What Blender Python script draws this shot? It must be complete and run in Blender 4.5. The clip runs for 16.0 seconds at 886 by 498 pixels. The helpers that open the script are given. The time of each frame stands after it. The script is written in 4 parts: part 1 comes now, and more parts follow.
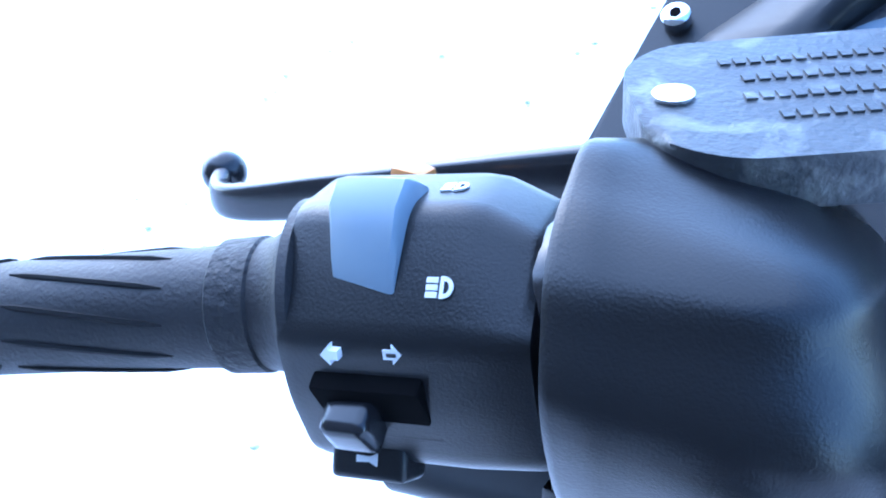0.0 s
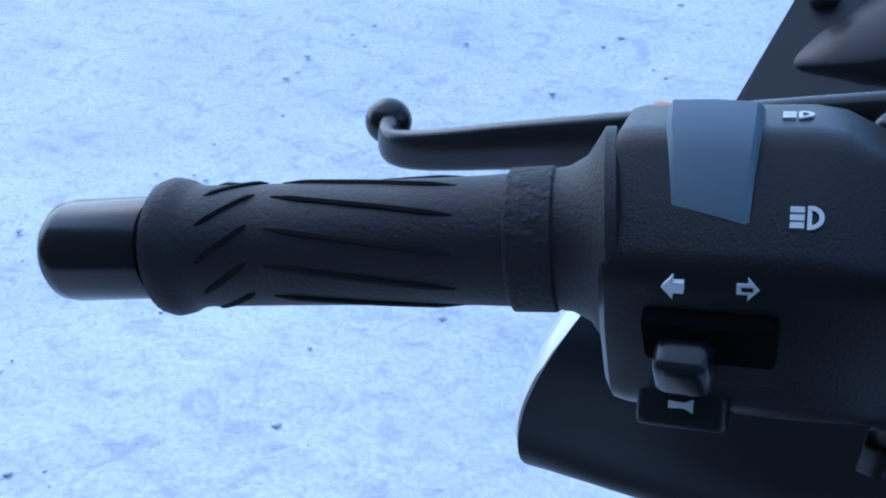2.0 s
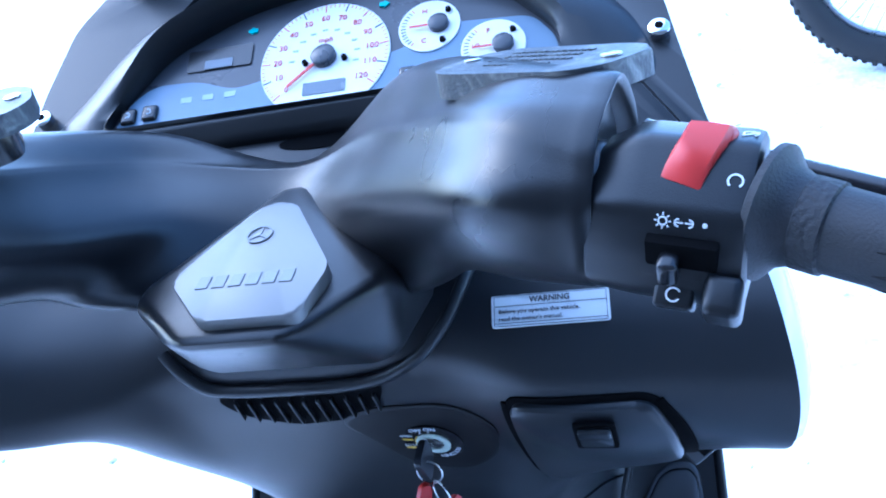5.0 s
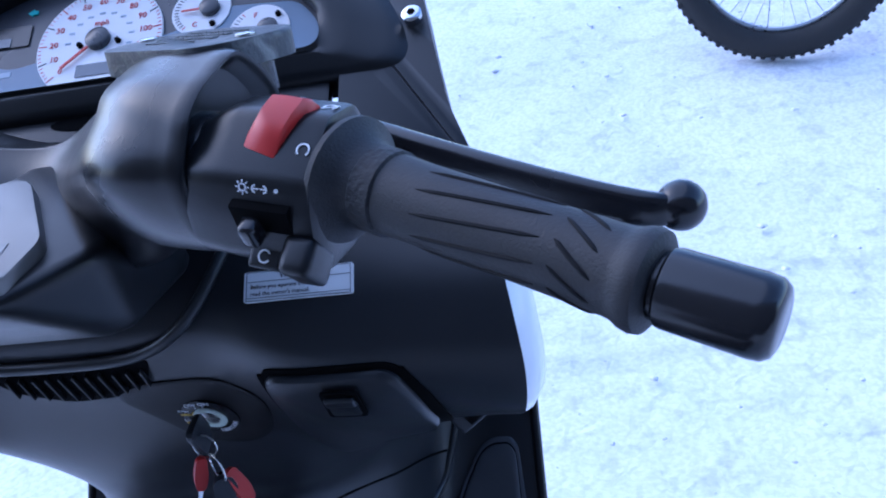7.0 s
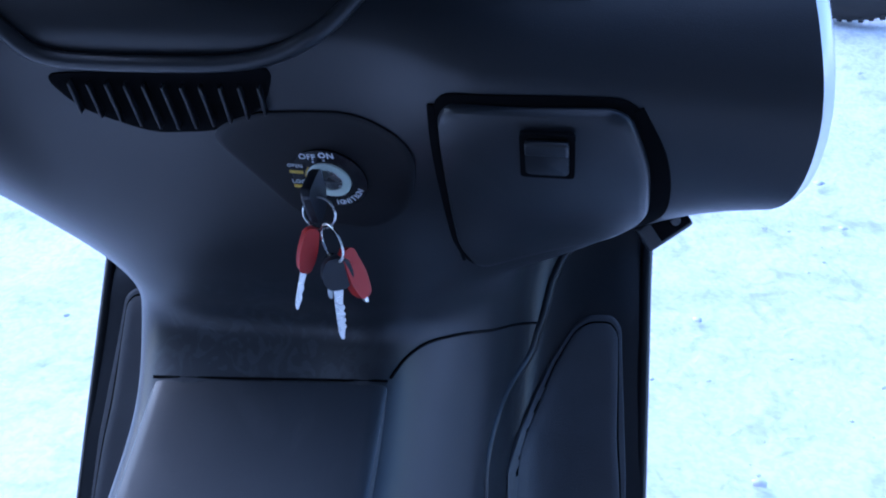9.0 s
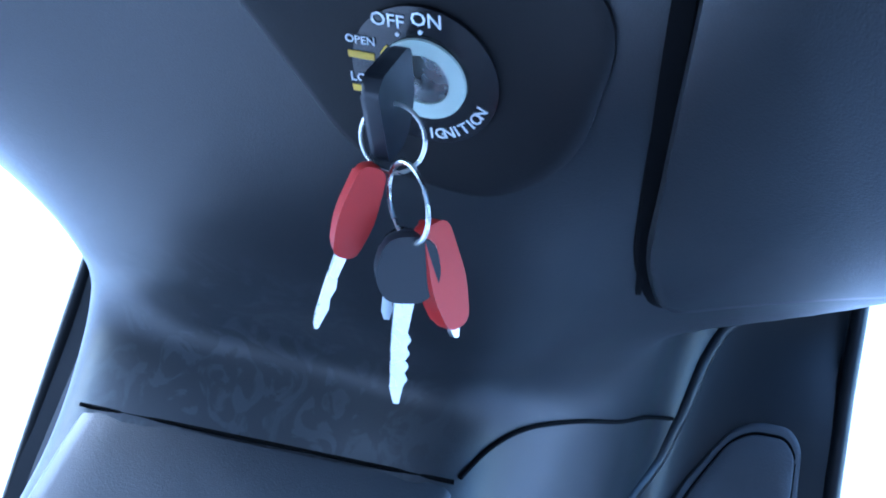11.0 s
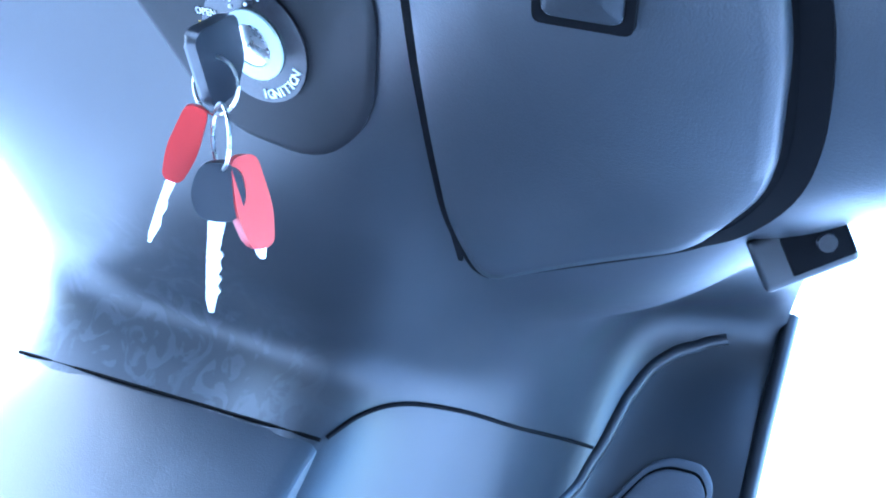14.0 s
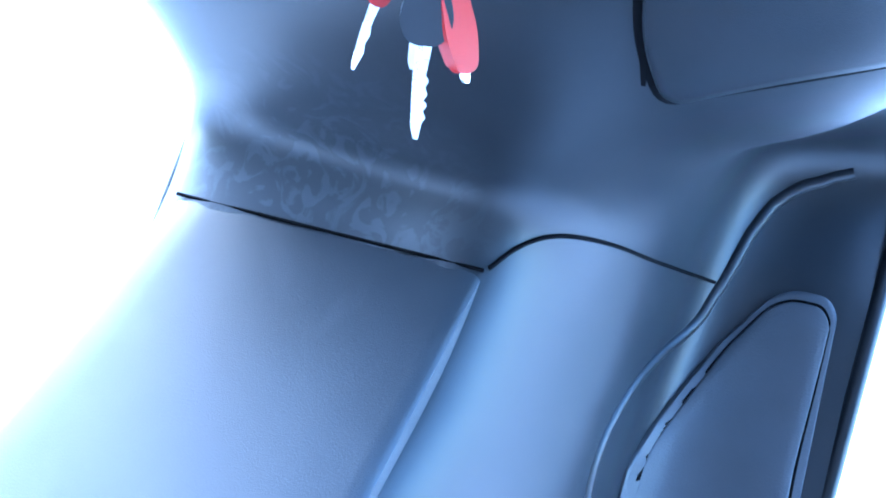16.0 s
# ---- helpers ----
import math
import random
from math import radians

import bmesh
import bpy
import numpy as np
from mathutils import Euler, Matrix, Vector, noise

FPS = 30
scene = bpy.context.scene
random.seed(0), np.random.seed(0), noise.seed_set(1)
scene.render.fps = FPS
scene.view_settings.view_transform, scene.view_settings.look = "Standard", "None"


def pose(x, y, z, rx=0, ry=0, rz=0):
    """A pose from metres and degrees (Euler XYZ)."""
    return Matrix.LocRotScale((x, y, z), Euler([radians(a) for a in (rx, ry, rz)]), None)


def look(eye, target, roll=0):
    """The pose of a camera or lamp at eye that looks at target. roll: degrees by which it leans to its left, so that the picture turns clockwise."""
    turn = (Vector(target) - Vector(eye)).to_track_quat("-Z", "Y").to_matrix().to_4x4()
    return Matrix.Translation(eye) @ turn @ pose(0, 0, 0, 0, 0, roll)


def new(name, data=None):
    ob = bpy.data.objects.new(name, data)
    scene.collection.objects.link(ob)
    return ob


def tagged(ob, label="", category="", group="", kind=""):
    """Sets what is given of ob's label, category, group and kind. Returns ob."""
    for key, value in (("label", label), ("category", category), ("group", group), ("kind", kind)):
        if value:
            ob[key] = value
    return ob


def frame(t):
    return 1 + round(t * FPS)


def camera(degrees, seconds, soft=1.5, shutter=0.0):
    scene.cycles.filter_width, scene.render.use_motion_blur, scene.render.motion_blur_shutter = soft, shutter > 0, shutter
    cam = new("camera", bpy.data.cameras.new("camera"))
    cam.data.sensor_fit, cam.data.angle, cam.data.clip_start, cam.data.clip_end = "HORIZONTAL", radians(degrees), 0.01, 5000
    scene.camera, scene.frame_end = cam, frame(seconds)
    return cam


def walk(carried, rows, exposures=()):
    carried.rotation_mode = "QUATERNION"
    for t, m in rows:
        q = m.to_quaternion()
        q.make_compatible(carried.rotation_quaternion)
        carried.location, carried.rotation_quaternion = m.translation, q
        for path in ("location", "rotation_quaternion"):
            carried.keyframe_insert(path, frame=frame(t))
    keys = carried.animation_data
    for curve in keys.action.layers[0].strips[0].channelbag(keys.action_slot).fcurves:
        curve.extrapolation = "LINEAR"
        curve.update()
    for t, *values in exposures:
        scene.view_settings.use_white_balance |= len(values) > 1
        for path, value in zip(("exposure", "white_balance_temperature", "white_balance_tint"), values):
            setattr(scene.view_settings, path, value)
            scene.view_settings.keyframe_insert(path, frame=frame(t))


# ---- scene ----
cam = camera(53.3, 16.0, soft=2.0)
PATH = [
    (0, (-0.094, -0.111, 1.151), (-1.081, 1.361, 0.226), -0.6),
    (0.5, (-0.133, -0.117, 1.152), (-1.105, 1.328, 0.168), -0.6),
    (1, (-0.162, -0.125, 1.138), (-1.127, 1.336, 0.171), 1.1),
    (1.5, (-0.171, -0.14, 1.138), (-1.132, 1.328, 0.179), 2.0),
    (2, (-0.156, -0.145, 1.131), (-1.131, 1.327, 0.191), 2.1),
    (2.5, (-0.121, -0.15, 1.122), (-1.119, 1.323, 0.21), 1.4),
    (3, (-0.053, -0.161, 1.114), (-1.102, 1.302, 0.243), -1.0),
    (3.5, (0.031, -0.191, 1.109), (-0.997, 1.289, 0.242), -5.9),
    (3.7, (0.082, -0.205, 1.11), (-0.908, 1.308, 0.255), -7.7),
    (4, (0.12, -0.219, 1.131), (-0.716, 1.377, 0.264), -8.8),
    (4.2, (0.144, -0.234, 1.133), (-0.599, 1.438, 0.325), -9.2),
    (4.5, (0.186, -0.253, 1.142), (-0.444, 1.485, 0.379), -10.0),
    (5, (0.252, -0.313, 1.155), (-0.222, 1.489, 0.428), -11.0),
    (5.2, (0.275, -0.341, 1.156), (-0.139, 1.477, 0.434), -10.9),
    (7.3, (0.386, -0.316, 1.127), (0.058, 1.496, 0.345), -9.7),
    (7.5, (0.381, -0.312, 1.123), (0.042, 1.492, 0.329), -9.2),
    (8, (0.344, -0.29, 1.097), (-0.001, 1.489, 0.25), -6.4),
    (8.5, (0.269, -0.281, 1.025), (-0.03, 1.511, 0.19), -4.1),
    (9, (0.207, -0.237, 0.949), (-0.058, 1.554, 0.099), -0.8),
    (9.5, (0.183, -0.188, 0.906), (-0.082, 1.602, 0.054), 1.8),
    (10, (0.158, -0.122, 0.85), (-0.132, 1.702, 0.082), 3.3),
    (10.2, (0.15, -0.09, 0.838), (-0.167, 1.734, 0.081), 4.6),
    (12.3, (0.129, 0.045, 0.774), (-0.336, 1.865, 0.086), 7.2),
    (12.5, (0.131, 0.041, 0.769), (-0.327, 1.863, 0.086), 7.6),
    (13, (0.163, 0.023, 0.762), (-0.363, 1.831, 0.087), 7.8),
    (13.5, (0.201, -0.006, 0.769), (-0.361, 1.82, 0.177), 8.3),
    (14, (0.253, -0.031, 0.784), (-0.376, 1.788, 0.24), 9.3),
    (14.5, (0.262, -0.05, 0.79), (-0.33, 1.795, 0.295), 9.3),
    (15, (0.25, -0.048, 0.791), (-0.356, 1.8, 0.326), 8.5),
    (15.5, (0.227, -0.04, 0.784), (-0.388, 1.766, 0.184), 8.0),
    (16, (0.2, -0.063, 0.764), (-0.427, 1.636, -0.086), 7.8),
]
EXPOSURES = [(0, 2.75, 4720, 9), (0.3, 2.1, 4850, 9), (0.5, 1.75, 4950, 9), (1.0, 1.15, 4900, 8), (1.5, 0.85, 4850, 7), (2.5, 0.8, 4850, 6), (3.5, 0.65, 4900, 6), (4.2, 0.8, 4900, 7), (4.5, 1.45, 4800, 7), (5.0, 2.6, 4600, 8), (5.2, 2.65, 4600, 8), (6.3, 1.9, 4850, 11), (7.3, 1.35, 4980, 20), (8.5, 1.4, 4850, 18), (9.0, 1.65, 4760, 16), (10.0, 2.1, 4580, 9), (12.3, 4.3, 4600, 4), (13.2, 4.5, 4620, 4), (14.0, 4.55, 4580, 4), (15.0, 4.2, 4520, 4), (16.0, 4.25, 4500, 4)]
walk(cam, [(t, look(eye, target, roll)) for t, eye, target, roll in PATH], EXPOSURES)

# ---- world and light: open shade on snow under a clear cold sky ----
world = bpy.data.worlds.new("sky")
scene.world = world
world.use_nodes = True
wn = world.node_tree.nodes
sky = wn.new("ShaderNodeTexSky")
sky.sky_type, sky.sun_disc = "NISHITA", False
sky.sun_elevation, sky.sun_rotation = radians(40), radians(-70)
wn["Background"].inputs["Strength"].default_value = 0.15
world.node_tree.links.new(sky.outputs[0], wn["Background"].inputs["Color"])
sun = new("sun", bpy.data.lights.new("sun", "SUN"))
sun.data.energy, sun.data.angle, sun.data.color = 0.5, radians(100), (0.97, 0.98, 1.0)
sun.matrix_world = look((-4.0, 1.5, 8.0), (0, 0, 0))


# ---- materials ----
def material(name, colour, rough=0.5, metal=0.0, vary=0.15, scale=60.0, bump=0.0, bump_scale=800.0, rough_vary=0.12, spec=0.5, stain=None, stain_scale=12.0, coat=0.0, scuff_sheen=None):
    m = bpy.data.materials.new(name)
    m.use_nodes = True
    n, k = m.node_tree.nodes, m.node_tree.links.new
    b = n["Principled BSDF"]
    b.inputs["Metallic"].default_value = metal
    b.inputs["Specular IOR Level"].default_value = spec
    b.inputs["Coat Weight"].default_value = coat
    co = n.new("ShaderNodeTexCoord")
    broad = n.new("ShaderNodeTexNoise")
    broad.inputs["Scale"].default_value, broad.inputs["Detail"].default_value = scale, 5
    k(co.outputs["Object"], broad.inputs["Vector"])
    mix = n.new("ShaderNodeMix")
    mix.data_type = "RGBA"
    lo = [c * (1 - vary) for c in colour] + [1]
    hi = [min(1, c * (1 + vary)) for c in colour] + [1]
    mix.inputs[6].default_value, mix.inputs[7].default_value = lo, hi
    k(broad.outputs["Fac"], mix.inputs[0])
    out = mix.outputs[2]
    if stain:
        ns = n.new("ShaderNodeTexNoise")
        ns.inputs["Scale"].default_value, ns.inputs["Detail"].default_value, ns.inputs["Distortion"].default_value = stain_scale, 8, 1.2
        k(co.outputs["Object"], ns.inputs["Vector"])
        ramp = n.new("ShaderNodeValToRGB")
        ramp.color_ramp.elements[0].position, ramp.color_ramp.elements[1].position = 0.5, 0.75
        k(ns.outputs["Fac"], ramp.inputs["Fac"])
        m2 = n.new("ShaderNodeMix")
        m2.data_type = "RGBA"
        m2.inputs[7].default_value = (*stain, 1)
        k(out, m2.inputs[6])
        k(ramp.outputs["Color"], m2.inputs[0])
        out = m2.outputs[2]
    # scuff streaks over a pale base that paints in sky sheen
    if scuff_sheen:
        centre, reach, tone = scuff_sheen
        dist = n.new("ShaderNodeVectorMath")
        dist.operation = "DISTANCE"
        dist.inputs[1].default_value = centre
        k(co.outputs["Object"], dist.inputs[0])
        fall = n.new("ShaderNodeMapRange")
        fall.inputs["From Min"].default_value, fall.inputs["From Max"].default_value = reach, reach * 0.45
        k(dist.outputs["Value"], fall.inputs["Value"])
        rub = n.new("ShaderNodeTexNoise")
        rub.inputs["Scale"].default_value, rub.inputs["Distortion"].default_value = 42, 2.6
        rub.inputs["Detail"].default_value = 3
        k(co.outputs["Object"], rub.inputs["Vector"])
        thin = n.new("ShaderNodeValToRGB")
        thin.color_ramp.elements[0].position, thin.color_ramp.elements[1].position = 0.52, 0.60
        k(rub.outputs["Fac"], thin.inputs["Fac"])
        both = n.new("ShaderNodeMath")
        both.operation = "MULTIPLY"
        k(fall.outputs["Result"], both.inputs[0])
        sheen_base = n.new("ShaderNodeMapRange")
        sheen_base.inputs["To Min"].default_value = 0.5
        k(thin.outputs["Color"], sheen_base.inputs["Value"])
        k(sheen_base.outputs["Result"], both.inputs[1])
        m3 = n.new("ShaderNodeMix")
        m3.data_type = "RGBA"
        m3.inputs[7].default_value = (*tone, 1)
        k(out, m3.inputs[6])
        k(both.outputs["Value"], m3.inputs[0])
        out = m3.outputs[2]
    k(out, b.inputs["Base Color"])
    rr = n.new("ShaderNodeMapRange")
    rr.inputs["To Min"].default_value, rr.inputs["To Max"].default_value = max(0.02, rough - rough_vary), min(1, rough + rough_vary)
    k(broad.outputs["Fac"], rr.inputs["Value"])
    k(rr.outputs["Result"], b.inputs["Roughness"])
    if bump:
        fine = n.new("ShaderNodeTexNoise")
        fine.inputs["Scale"].default_value, fine.inputs["Detail"].default_value = bump_scale, 3
        k(co.outputs["Object"], fine.inputs["Vector"])
        bp = n.new("ShaderNodeBump")
        bp.inputs["Strength"].default_value, bp.inputs["Distance"].default_value = bump, 0.001
        k(fine.outputs["Fac"], bp.inputs["Height"])
        k(bp.outputs["Normal"], b.inputs["Normal"])
    return m


PLASTIC = material("satin_black_plastic", (0.007, 0.0075, 0.009), 0.32, spec=0.4, vary=0.2, scale=9, bump=0.12, bump_scale=1500, stain=(0.011, 0.012, 0.014), stain_scale=6)
# scuffs before the tunnel lid, with sky reflection put into their pale ground
FAIRING = material("dusty_black_plastic", (0.015, 0.0165, 0.0195), 0.36, spec=0.40, vary=0.25, scale=7, bump=0.15, bump_scale=1400, stain=(0.019, 0.020, 0.023), stain_scale=5, scuff_sheen=((-0.03, 0.36, 0.56), 0.115, (0.046, 0.050, 0.057)))
# worn lid plastic, made lighter: the sky's reflection is put into its base colour
TUNNEL = material("worn_sky_sheen_plastic", (0.036, 0.040, 0.047), 0.38, vary=0.3, scale=8, bump=0.2, bump_scale=1200, stain=(0.055, 0.058, 0.064), stain_scale=9)
KEYHEAD = material("dark_key_plastic", (0.014, 0.016, 0.021), 0.35, spec=0.35, vary=0.2, scale=60)
GLOSS = material("gloss_black_plastic", (0.012, 0.012, 0.014), 0.22, vary=0.2, scale=20)
MATTBLACK = material("matt_black_panel", (0.006, 0.006, 0.007), 0.5, spec=0.2, vary=0.25, scale=30, bump=0.1, bump_scale=1500)
# black without shine; in slots, grooves and recesses it stands in for shade
DARK = material("deep_black_gap", (0.003, 0.003, 0.0035), 0.9, vary=0.1, spec=0.05)
RUBBER = material("grip_rubber", (0.013, 0.013, 0.015), 0.58, vary=0.25, scale=50, bump=0.3, bump_scale=900)
KNURL = material("knurled_rubber", (0.012, 0.012, 0.014), 0.65, vary=0.5, scale=500, bump=1.0, bump_scale=420)
# darker copy of the grip rubber: groove shade as colour
GROOVE = material("shaded_grip_groove", (0.007, 0.007, 0.008), 0.7, vary=0.2, spec=0.2)
MATRUBBER = material("foot_rubber", (0.058, 0.059, 0.065), 0.5, vary=0.2, scale=30, bump=0.35, bump_scale=700)
GREYBTN = material("grey_button_plastic", (0.20, 0.25, 0.30), 0.38, vary=0.05, scale=40)
REDBTN = material("red_button_plastic", (0.50, 0.03, 0.025), 0.38, vary=0.06, scale=40)
REDFOB = material("red_key_plastic", (0.38, 0.014, 0.011), 0.4, spec=0.3, vary=0.08, scale=60)
WHITE = material("white_print", (0.75, 0.76, 0.78), 0.5, vary=0.04)
PAPER = material("white_label", (0.78, 0.79, 0.80), 0.45, vary=0.04)
INK = material("black_print", (0.03, 0.03, 0.035), 0.6, vary=0.05)
REDINK = material("red_print", (0.55, 0.06, 0.05), 0.5, vary=0.05)
YELLOW = material("yellow_print", (0.6, 0.4, 0.03), 0.5, vary=0.05)
TEAL = material("teal_print", (0.05, 0.45, 0.42), 0.5, vary=0.05)
GREYINK = material("blue_grey_print", (0.35, 0.42, 0.5), 0.5, vary=0.05)
STEEL = material("key_steel", (0.62, 0.62, 0.60), 0.28, metal=1.0, vary=0.12, scale=150, bump=0.1)
CHROME = material("chrome", (0.75, 0.75, 0.76), 0.12, metal=1.0, vary=0.05)
PLATE = material("brushed_grey_plate", (0.17, 0.168, 0.165), 0.42, metal=0.2, vary=0.06, scale=30, bump=0.06, bump_scale=2000)
PLATEINK = material("worn_plate_relief", (0.15, 0.155, 0.16), 0.4, metal=0.5, vary=0.1)
CAP = material("weathered_reservoir_cap", (0.055, 0.058, 0.062), 0.45, metal=0.2, vary=0.3, scale=60, bump=0.5, bump_scale=500, stain=(0.2, 0.2, 0.19), stain_scale=70)
GLOWRING = material("pale_ignition_ring", (0.55, 0.63, 0.55), 0.5, vary=0.06, scale=80)
BODYWHITE = material("white_body_paint", (0.75, 0.76, 0.78), 0.2, vary=0.03, scale=10, coat=0.5)
DIAL = material("white_dial", (0.74, 0.73, 0.74), 0.45, vary=0.03, scale=40)
PANELBLUE = material("blue_grey_panel", (0.13, 0.19, 0.27), 0.4, vary=0.06, scale=30)
PANELDARK = material("dark_panel", (0.035, 0.037, 0.045), 0.3, vary=0.1, scale=30)
LCD = material("grey_display", (0.12, 0.14, 0.17), 0.25, vary=0.05)
ORANGE = material("orange_plastic", (0.6, 0.25, 0.06), 0.5, vary=0.06)
TYRE = material("knobbly_tyre", (0.018, 0.018, 0.019), 0.75, vary=0.3, scale=30, bump=0.4, bump_scale=200)
ALLOY = material("alloy_rim", (0.65, 0.66, 0.68), 0.3, metal=1.0, vary=0.06)


def snow_material():
    m = bpy.data.materials.new("trodden_snow")
    m.use_nodes = True
    n, k = m.node_tree.nodes, m.node_tree.links.new
    b = n["Principled BSDF"]
    b.inputs["Roughness"].default_value = 0.75
    b.inputs["Subsurface Weight"].default_value = 0.0
    co = n.new("ShaderNodeTexCoord")

    def noise_at(scale, detail, distort, stretch=None):
        t = n.new("ShaderNodeTexNoise")
        t.inputs["Scale"].default_value, t.inputs["Detail"].default_value, t.inputs["Distortion"].default_value = scale, detail, distort
        if stretch:
            mp = n.new("ShaderNodeMapping")
            mp.inputs["Scale"].default_value = stretch
            mp.inputs["Rotation"].default_value = (0, 0, 0.9)
            k(co.outputs["Object"], mp.inputs["Vector"])
            k(mp.outputs["Vector"], t.inputs["Vector"])
        else:
            k(co.outputs["Object"], t.inputs["Vector"])
        return t

    def ramp(src, a, c, p, q):
        r = n.new("ShaderNodeValToRGB")
        r.color_ramp.elements[0].position, r.color_ramp.elements[1].position = p, q
        r.color_ramp.elements[0].color, r.color_ramp.elements[1].color = (*a, 1), (*c, 1)
        k(src.outputs["Fac"], r.inputs["Fac"])
        return r

    broad = ramp(noise_at(1.3, 6, 0.6), (0.76, 0.78, 0.80), (0.86, 0.87, 0.88), 0.35, 0.65)
    # crumb and grain tones put the shading of small lumps into the snow colour
    crumbs = ramp(noise_at(14, 9, 0.8), (0.42, 0.44, 0.48), (1, 1, 1), 0.33, 0.46)
    specks = ramp(noise_at(38, 6, 1.5), (0.22, 0.21, 0.2), (1, 1, 1), 0.22, 0.275)
    tracks = ramp(noise_at(5, 7, 0.6, (0.35, 2.2, 1)), (0.72, 0.74, 0.78), (1, 1, 1), 0.3, 0.45)
    grain = ramp(noise_at(75, 6, 0.4), (0.80, 0.81, 0.84), (1, 1, 1), 0.38, 0.58)
    last = broad.outputs["Color"]
    for r, f in ((crumbs, 0.32), (specks, 0.6), (tracks, 0.5), (grain, 0.7)):
        mx = n.new("ShaderNodeMix")
        mx.data_type, mx.blend_type = "RGBA", "MULTIPLY"
        mx.inputs[0].default_value = f
        k(last, mx.inputs[6])
        k(r.outputs["Color"], mx.inputs[7])
        last = mx.outputs[2]
    k(last, b.inputs["Base Color"])
    rough = noise_at(22, 9, 0.5)
    bp = n.new("ShaderNodeBump")
    bp.inputs["Strength"].default_value, bp.inputs["Distance"].default_value = 0.6, 0.015
    k(rough.outputs["Fac"], bp.inputs["Height"])
    k(bp.outputs["Normal"], b.inputs["Normal"])
    return m


SNOW = snow_material()


# ---- mesh helpers ----
def mesh_object(name, bm, mat, smooth=True):
    me = bpy.data.meshes.new(name)
    bmesh.ops.recalc_face_normals(bm, faces=bm.faces[:])
    bm.to_mesh(me)
    bm.free()
    for p in me.polygons:
        p.use_smooth = smooth
    if smooth:
        me.set_sharp_from_angle(angle=radians(42))
    me.materials.append(mat)
    return new(name, me)


def part(name, bm, mat, parent, label="", smooth=True):
    ob = mesh_object(name, bm, mat, smooth)
    ob.parent = parent
    if label:
        tagged(ob, label)
    return ob


def empty(name, label, category, at=(0, 0, 0), group="", kind=""):
    e = new(name)
    e.location = at
    return tagged(e, label, category, group, kind)


def V(*a):
    return Vector(a)


def loft(rings, closed=True, caps=True):
    """Skin of rings of points, each ring the same length."""
    bm = bmesh.new()
    rows = [[bm.verts.new(p) for p in r] for r in rings]
    n = len(rings[0])
    for a, b in zip(rows, rows[1:]):
        for i in range(n if closed else n - 1):
            j = (i + 1) % n
            bm.faces.new((a[i], a[j], b[j], b[i]))
    if caps and closed:
        bm.faces.new(rows[0])
        bm.faces.new(rows[-1][::-1])
    return bm


def frame_along(a, up=(0, 0, 1)):
    a = Vector(a).normalized()
    s = a.cross(Vector(up)).normalized()
    return a, s, s.cross(a)


def oval(c, s, u, rs, ru, n=28, power=2.0):
    out = []
    for i in range(n):
        t = 2 * math.pi * i / n
        ct, st = math.cos(t), math.sin(t)
        out.append(Vector(c) + s * rs * math.copysign(abs(ct) ** (2 / power), ct) + u * ru * math.copysign(abs(st) ** (2 / power), st))
    return out


def turned(p0, p1, profile, n=28, up=(0, 0, 1)):
    """Solid of revolution from p0 to p1; profile of (share of the way, radius)."""
    p0, p1 = Vector(p0), Vector(p1)
    a, s, u = frame_along(p1 - p0, up)
    return loft([oval(p0.lerp(p1, f), s, u, r, r, n) for f, r in profile])


def tube(points, radius, n=10, flat=1.0):
    pts = [Vector(p) for p in points]
    rings = []
    for i, p in enumerate(pts):
        d = pts[min(i + 1, len(pts) - 1)] - pts[max(i - 1, 0)]
        a, s, u = frame_along(d, (0.13, 0.21, 0.97))
        r = radius[i] if isinstance(radius, (list, tuple)) else radius
        rings.append(oval(p, s, u, r * flat, r, n))
    return loft(rings)


def spline(ctrl, n):
    """Catmull-Rom curve through control points, n points per span."""
    c = [np.array(p, float) for p in ctrl]
    c = [2 * c[0] - c[1]] + c + [2 * c[-1] - c[-2]]
    out = []
    for i in range(1, len(c) - 2):
        for j in range(n):
            t = j / n
            out.append(0.5 * (2 * c[i] + (c[i + 1] - c[i - 1]) * t + (2 * c[i - 1] - 5 * c[i] + 4 * c[i + 1] - c[i + 2]) * t * t + (3 * c[i] - c[i - 1] - 3 * c[i + 1] + c[i + 2]) * t ** 3))
    out.append(c[-2])
    return out


def ring_tube(c, s, u, R, r, n=36, m=8):
    """Torus about the centre c in the plane of s and u."""
    w = s.cross(u)
    bm = bmesh.new()
    rows = []
    for i in range(n):
        t = 2 * math.pi * i / n
        d = s * math.cos(t) + u * math.sin(t)
        rows.append([bm.verts.new(Vector(c) + d * (R + r * math.cos(q)) + w * r * math.sin(q)) for q in (2 * math.pi * j / m for j in range(m))])
    for i in range(n):
        for j in range(m):
            bm.faces.new((rows[i][j], rows[(i + 1) % n][j], rows[(i + 1) % n][(j + 1) % m], rows[i][(j + 1) % m]))
    return bm


